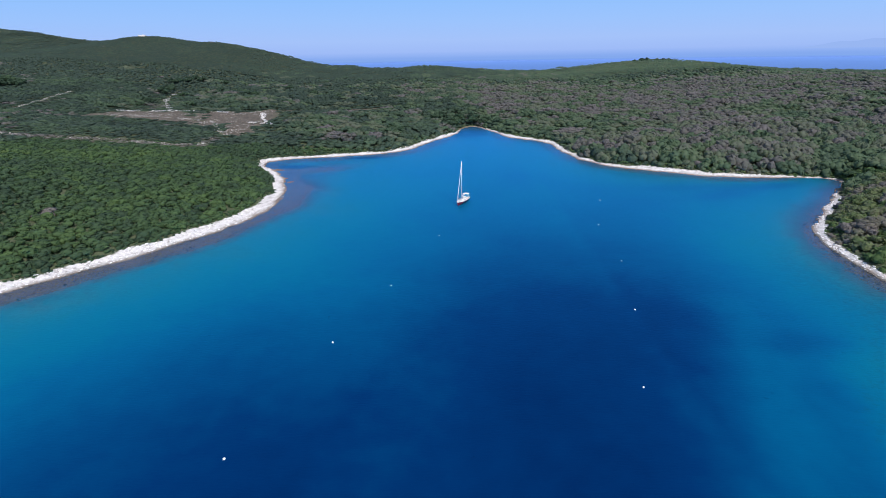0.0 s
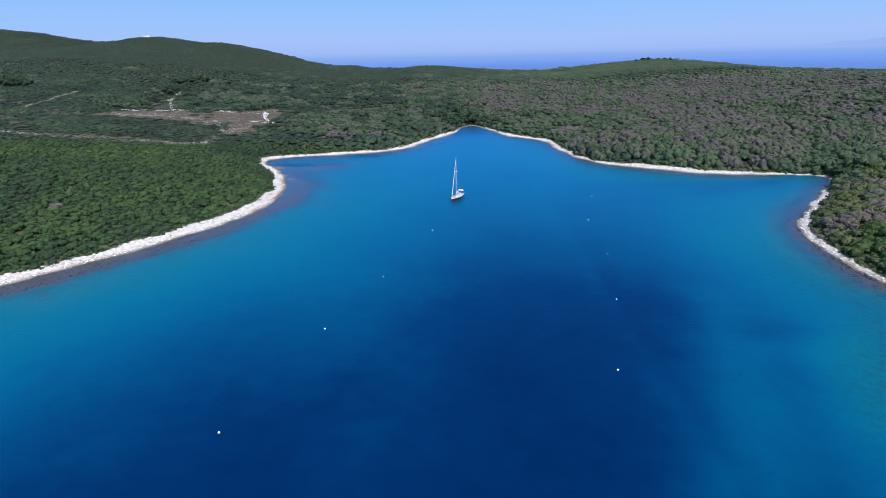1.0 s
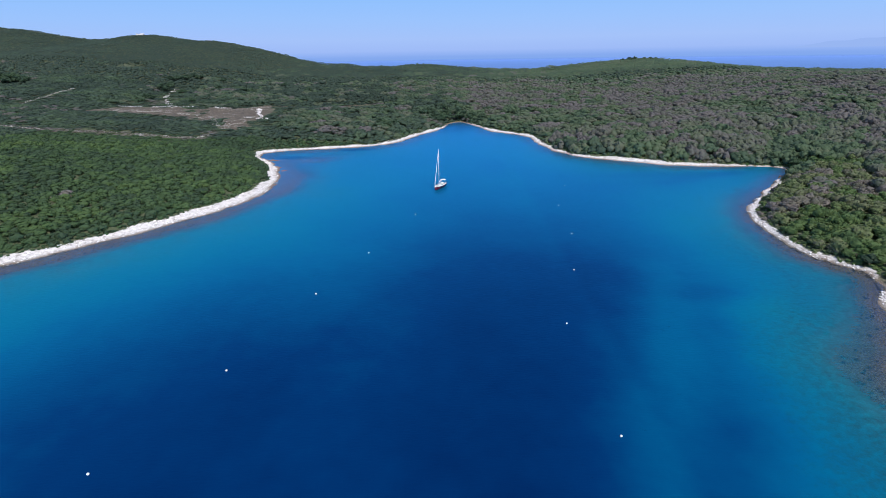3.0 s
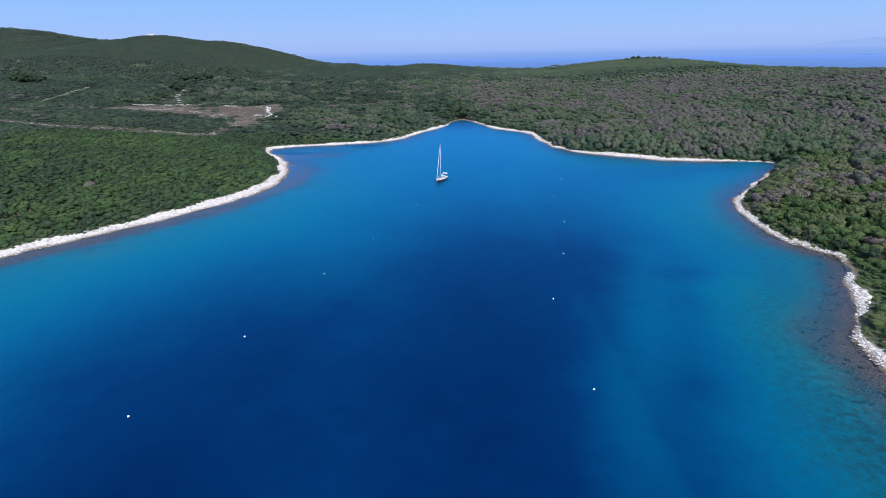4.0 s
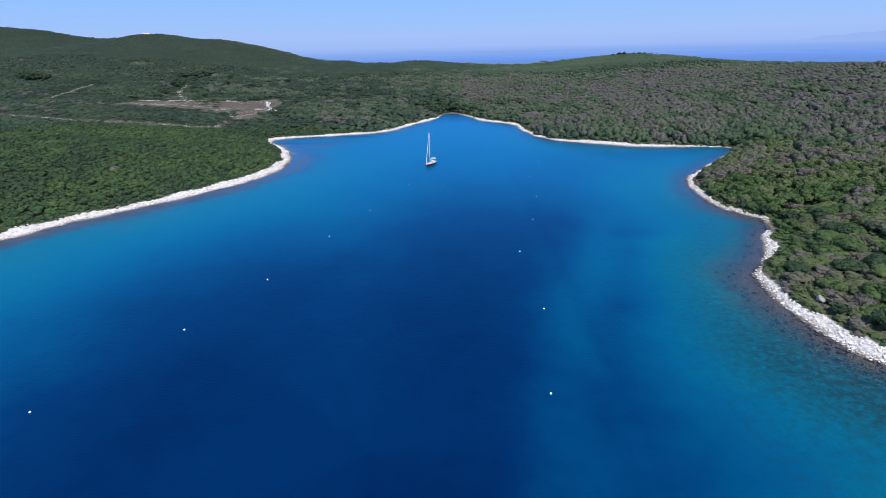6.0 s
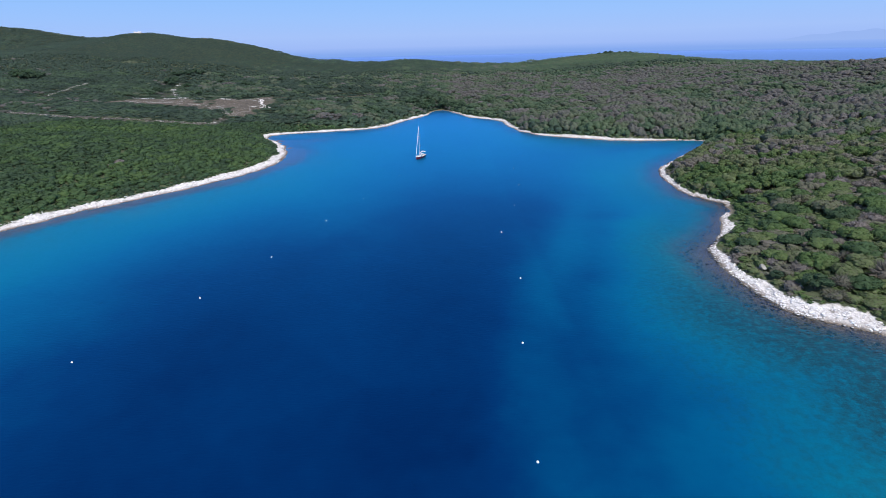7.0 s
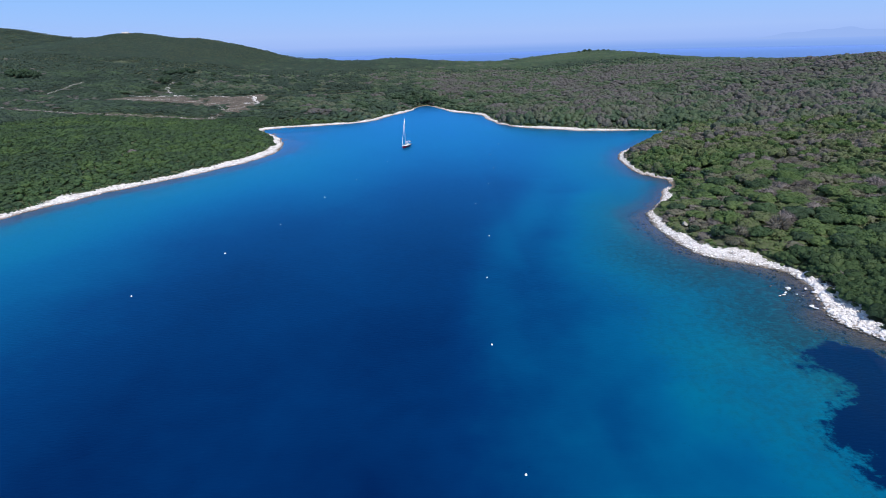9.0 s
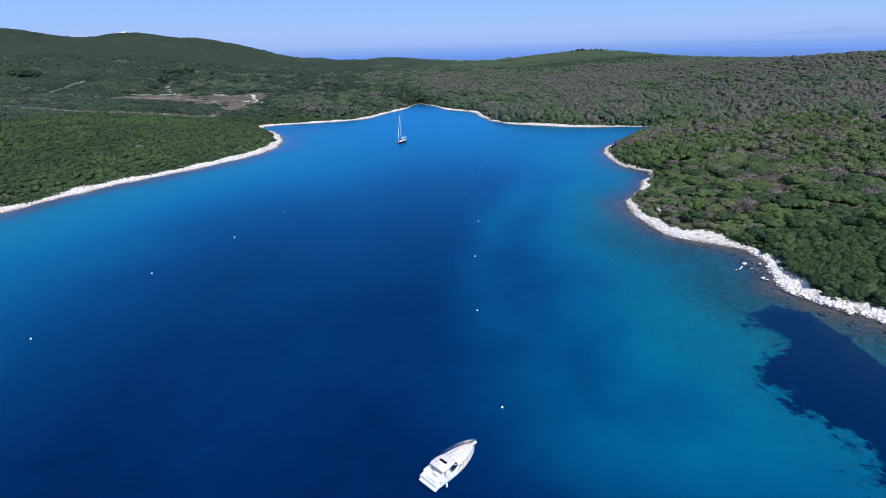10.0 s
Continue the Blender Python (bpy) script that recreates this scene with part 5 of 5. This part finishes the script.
    for i in range(13):
        u = i / 12
        w, h = 0.17 * (1 - 0.45 * u), 0.36 * (1 - 0.55 * u)
        x, z = mx - 0.2 - 4.0 * u, 2.68 + 0.13 * u + 0.012 * math.sin(i * 2.1)
        rows.append([(x, w * math.cos(a), z + h * (0.5 + 0.5 * math.sin(a))) for a in [2 * math.pi * k / 12 - math.pi / 2 for k in range(13)]])
    part("stowed_mainsail", loft(rows), CANVAS, boom, "white cover over the stowed mainsail")
    for z, w in ((6.3, 1.05), (11.2, 0.8)):
        for s in (-1, 1):
            part("spreader", tubes([([(mx - 0.04, 0, z), (mx - 0.25, w * s, z + 0.12)], [0.045, 0.022])], 6), ALU, thing)
    bow = (L / 2 + rake - 0.15, 0, high + 0.1)
    head = (mx - 0.02, 0, top - 0.3)
    part("furled_headsail", tubes([([tuple(b + (h - b) * u for b, h in zip(bow, head)) for u in (0.03, 0.08, 0.3, 0.6, 0.85, 0.97)], [0.05, 0.15, 0.14, 0.12, 0.085, 0.03])], 10), SAIL, thing, "white furled headsail")
    part("forestay", tubes([line(bow, head, r=0.012)]), STEEL, thing)
    part("backstay", tubes([line((-L / 2 + 0.15, 0, low + 0.1), (mx - 0.14, 0, top - 0.05), r=0.012)]), STEEL, thing)
    for s in (-1, 1):
        part("shroud", tubes([line((mx - 0.3, 1.75 * s, 1.2), (mx - 0.25, 1.05 * s, 6.42), (mx - 0.25, 0.8 * s, 11.32), (mx - 0.1, 0, top - 0.4)), line((mx - 0.1, 1.7 * s, 1.2), (mx - 0.04, 0, 6.3))]), STEEL, thing)
        pts = [r[-1] for r in hull_rows(L, B, 0.55, low, high, aft, rake)][1:24]
        part("lifeline", tubes([([(x, y * 0.97 * s, z + 0.6) for x, y, z in pts], [0.008] * len(pts)), ([(x, y * 0.97 * s, z + 0.32) for x, y, z in pts], [0.007] * len(pts))], 5), STEEL, thing)
        for x, y, z in pts[1::4]:
            part("stanchion", tubes([line((x, y * 0.97 * s, z), (x, y * 0.97 * s, z + 0.62), r=0.014)]), STEEL, thing)
    part("pulpit", tubes([([(4.6, -0.75, 1.95), (5.6, -0.4, 2.0), (6.15, 0, 2.02), (5.6, 0.4, 2.0), (4.6, 0.75, 1.95)], [0.016] * 5), line((4.7, -0.72, 1.3), (4.6, -0.75, 1.95), r=0.016), line((4.7, 0.72, 1.3), (4.6, 0.75, 1.95), r=0.016), line((5.7, -0.32, 1.38), (5.7, -0.36, 2.0), r=0.016), line((5.7, 0.32, 1.38), (5.7, 0.36, 2.0), r=0.016)]), STEEL, thing)
    part("anchor", tubes([line((6.0, 0, 1.38), (6.5, 0, 1.32), (6.62, 0, 1.1), r=0.03), ([(6.45, -0.16, 1.02), (6.66, 0, 1.08), (6.45, 0.16, 1.02)], [0.02, 0.04, 0.02])]), STEEL, thing)
    part("pushpit", tubes([([(-4.6, s * 1.45, 1.7), (-5.6, s * 1.36, 1.72), (-5.68, s * 0.5, 1.72)], [0.016] * 3) for s in (-1, 1)] + [line((-5.6, s * 1.34, 1.05), (-5.6, s * 1.36, 1.72), r=0.016) for s in (-1, 1)]), STEEL, thing)
    return thing


def motor_yacht():
    """A ten-metre motor cruiser with a hardtop; x runs forward."""
    L, B, low, high, aft, rake = 9.3, 3.35, 1.05, 1.62, 0.9, 0.55
    thing = tagged(new("motor_yacht"), "white motor cruiser with hardtop moored on deep blue water", "motorboat")
    rows = hull_rows(L, B, 0.5, low, high, aft, rake)
    part("hull", loft(rows), GEL, thing, "glossy white hull")
    for s in (-1, 1):
        part("rubbing_strake", tubes([([(x, y * s * 1.006, z - 0.12) for x, y, z in [r[-1] for r in rows]], [0.035] * len(rows))], 6), ALU, thing)
        for x in (0.6, 1.5, 2.4):
            y = plan_half((x + L / 2) / L, B / 2, aft) * 0.965
            port = part("porthole", slab(x - 0.26, x + 0.26, s * y - 0.05, s * y + 0.05, 0.78, 0.98, 0.04), DARK, thing, "dark oval porthole", None)
    part("foredeck", loft(deck_rows(L, B, low, high, aft, rake, 0.02, 0.05, 0.14, 0.42, 1.0), False), NONSKID, thing, "white foredeck")
    part("side_deck", loft(deck_rows(L, B, low, high, aft, rake, 0.04, 0.05, 0.02, 0.0, 0.44), False), GEL, thing)
    # coachroof rising to the windscreen
    rows = []
    for i in range(15):
        u = i / 14
        x = -0.5 + 4.2 * u
        w, h = 1.32 * (1 - 0.62 * u ** 1.7), 0.62 * (1 - u ** 1.5) + 0.03
        z = 1.16 + 0.3 * u ** 1.3
        rows.append([(x, -w, z - 0.05), (x, -w * 0.95, z + h * 0.6), (x, -w * 0.72, z + h * 0.92), (x, 0, z + h), (x, w * 0.72, z + h * 0.92), (x, w * 0.95, z + h * 0.6), (x, w, z - 0.05)])
    roof = part("coachroof", loft(rows), GEL, thing, "white moulded coachroof")
    for x, z in ((1.55, 1.78), (2.7, 1.63)):
        part("hatch", slab(x - 0.25, x + 0.25, -0.25, 0.25, z - 0.06, z + 0.02, 0.02), CANVAS, roof, "white covered hatch")
    for s in (-1, 1):
        for x, long in ((0.55, 0.5), (1.35, 0.42), (2.05, 0.36), (2.65, 0.28)):
            u = (x + 0.5) / 4.2
            w, h, z = 1.32 * (1 - 0.62 * u ** 1.7), 0.62 * (1 - u ** 1.5) + 0.03, 1.16 + 0.3 * u ** 1.3
            part("side_window", slab(-long / 2, long / 2, -0.02, 0.02, -0.3 * h, 0.28 * h, 0.02), DARK, roof, "dark side window", pose(x, s * (w * 0.975 + 0.012), z + h * 0.28, s * 8, 0, -s * 17 * u - s * 3))
    part("sun_pad", slab(1.1, 3.0, -0.68, 0.68, 0, 0.09, 0.04), CANVAS, roof, "white sun pad", pose(0, 0, 1.88, 0, 6.5, 0))
    # windscreen: raked panes between white pillars
    glass = part("windscreen", loft([[(0.55 - 0.6 * abs(y) ** 2 * 0.5, y, 1.72) for y in np.linspace(-1.2, 1.2, 9)], [(-0.3 - 0.6 * abs(y) ** 2 * 0.5, y * 0.94, 2.24) for y in np.linspace(-1.2, 1.2, 9)]], False), DARK, thing, "dark raked windscreen")
    for y in (-1.2, -0.42, 0.42, 1.2):
        part("pillar", tubes([line((0.57 - 0.3 * y * y, y, 1.71), (-0.28 - 0.3 * y * y, y * 0.94, 2.26), r=0.045)]), GEL, glass, "white pillar")
    for s in (-1, 1):
        part("wing_window", loft([[(0.1, s * 1.22, 1.7), (-1.25, s * 1.36, 1.62)], [(-0.75, s * 1.13, 2.24), (-1.3, s * 1.2, 2.24)]], False), DARK, thing, "dark wing window")
        part("side_coaming", slab(-3.9, 0.1, s * 1.42 - 0.1, s * 1.42 + 0.1, 1.0, 1.62, 0.07), GEL, thing)
        part("hardtop_support", tubes([([(-2.6, s * 1.4, 1.5), (-2.3, s * 1.3, 2.1), (-2.2, s * 1.2, 2.32)], [0.2, 0.14, 0.1])], 8), GEL, thing)
    # hardtop with a dark sliding roof
    rows = []
    for i in range(13):
        u = i / 12
        x = -3.0 + 2.95 * u
        w = 1.22 * (1 - 0.2 * u ** 3 - 0.1 * (1 - u) ** 4)
        z = 2.34 + 0.1 * math.sin(math.pi * u) - 0.1 * u ** 3
        rows.append([(x, w * math.cos(a), z + 0.07 * math.sin(a) + 0.08 * (1 - math.cos(a) ** 2) * (math.sin(a) > 0)) for a in [2 * math.pi * k / 20 for k in range(21)]])
    top = part("hardtop", loft(rows), TOP, thing, "pinkish white hardtop")
    part("sliding_roof", slab(-1.75, -1.3, -0.55, 0.55, 2.565, 2.61, 0.015), DARK, top, "dark sliding roof panel")
    part("horn", tubes([line((-2.4, 0.6, 2.54), (-2.1, 0.6, 2.56), r=0.045)]), STEEL, top)
    part("radar_dome", lathe([(0.16, 2.48), (0.2, 2.53), (0.18, 2.64), (0.06, 2.69)], 14), GEL, top, "", pose(-2.6, 0, 0))
    # cockpit
    cockpit = part("cockpit_floor", slab(-4.2, -0.4, -1.32, 1.32, 0.86, 1.0, 0.02), NONSKID, thing, "white cockpit floor")
    part("aft_bench", slab(-4.3, -3.6, -1.2, 0.7, 0.95, 1.42, 0.08), CANVAS, cockpit, "white aft bench")
    part("side_bench", slab(-3.6, -1.9, -1.3, -0.75, 0.95, 1.4, 0.08), CANVAS, cockpit, "white side bench")
    part("helm_seat", slab(-1.7, -1.1, 0.35, 1.15, 0.95, 1.75, 0.1), CANVAS, cockpit, "white helm seat")
    part("table", slab(-3.35, -2.75, -0.45, 0.35, 1.5, 1.55, 0.02), GEL, cockpit)
    part("dashboard", slab(-0.7, 0.1, -1.1, 1.1, 1.3, 1.86, 0.1, 0.1, 0.3), RUBBER, cockpit)
    part("transom", slab(-4.66, -4.3, -1.45, 1.45, 0.6, 1.3, 0.1, 0.06), GEL, thing)
    part("swim_platform", slab(-5.0, -4.4, -1.42, 1.42, 0.5, 0.72, 0.1), GEL, thing, "white bathing platform")
    part("swim_ladder", tubes([line((-5.05, 0.9, 0.48), (-4.85, 0.9, 0.5), r=0.02), line((-5.05, 1.2, 0.48), (-4.85, 1.2, 0.5), r=0.02), line((-5.05, 0.9, 0.48), (-5.05, 1.2, 0.48), r=0.02)]), STEEL, thing)
    # bow rail, pulpit, anchor, fenders
    rail = []
    pts = [r[-1] for r in hull_rows(L, B, 0.5, low, high, aft, rake)][12:26]
    for s in (-1, 1):
        rail.append(([(x + 0.02, y * 0.95 * s, z + 0.62) for x, y, z in pts] + [(L / 2 + rake + 0.35, 0, high + 0.64)], [0.018] * (len(pts) + 1)))
        rail.append(([(x, y * 0.95 * s, z + 0.3) for x, y, z in pts], [0.012] * len(pts)))
        for x, y, z in pts[::3]:
            rail.append(line((x - 0.1, y * 0.95 * s, z - 0.03), (x + 0.02, y * 0.95 * s, z + 0.62), r=0.014))
    part("bow_rail", tubes(rail, 6), STEEL, thing, "steel bow rail")
    part("bow_roller", slab(L / 2 + 0.1, L / 2 + rake + 0.55, -0.2, 0.2, high - 0.06, high + 0.05, 0.04), GEL, thing, "white anchor platform")
    part("anchor", tubes([line((L / 2 + 0.4, 0, high + 0.1), (L / 2 + 1.0, 0, high - 0.02), r=0.035), ([(L / 2 + 0.85, -0.2, high - 0.2), (L / 2 + 1.1, 0, high - 0.12), (L / 2 + 0.85, 0.2, high - 0.2)], [0.02, 0.05, 0.02])]), STEEL, thing)
    for x, s in ((-3.0, -1), (1.3, 1)):
        y = plan_half((x + L / 2) / L, B / 2, aft) + 0.13
        f = part("fender", lathe([(0.03, 0.3), (0.1, 0.36), (0.13, 0.5), (0.13, 0.85), (0.1, 1.0), (0.03, 1.06)], 12), BUOY, thing, "white fender", pose(x, s * y, 0))
        part("lanyard", tubes([line((0, 0, 1.05), (0, -s * 0.12, 1.35), r=0.01)]), STEEL, f)
    return thing


ruined_hut((*HUT, float(ground_z(np.array([HUT[0]]), np.array([HUT[1]]))[0])), 12)
yacht = sailing_yacht()
# scaled and lifted to fit her outline in the camera's view
yacht.matrix_basis = pose(2.8, 209.6, 0.2, 0, 0, -113) @ Matrix.Diagonal((0.9, 0.9, 1.04, 1))
cruiser = motor_yacht()
# length and breadth scaled to fit the camera's view
cruiser.matrix_basis = pose(18.5, -66.6, 0.0, 0, 0, 43) @ Matrix.Diagonal((0.94, 1.14, 1, 1))
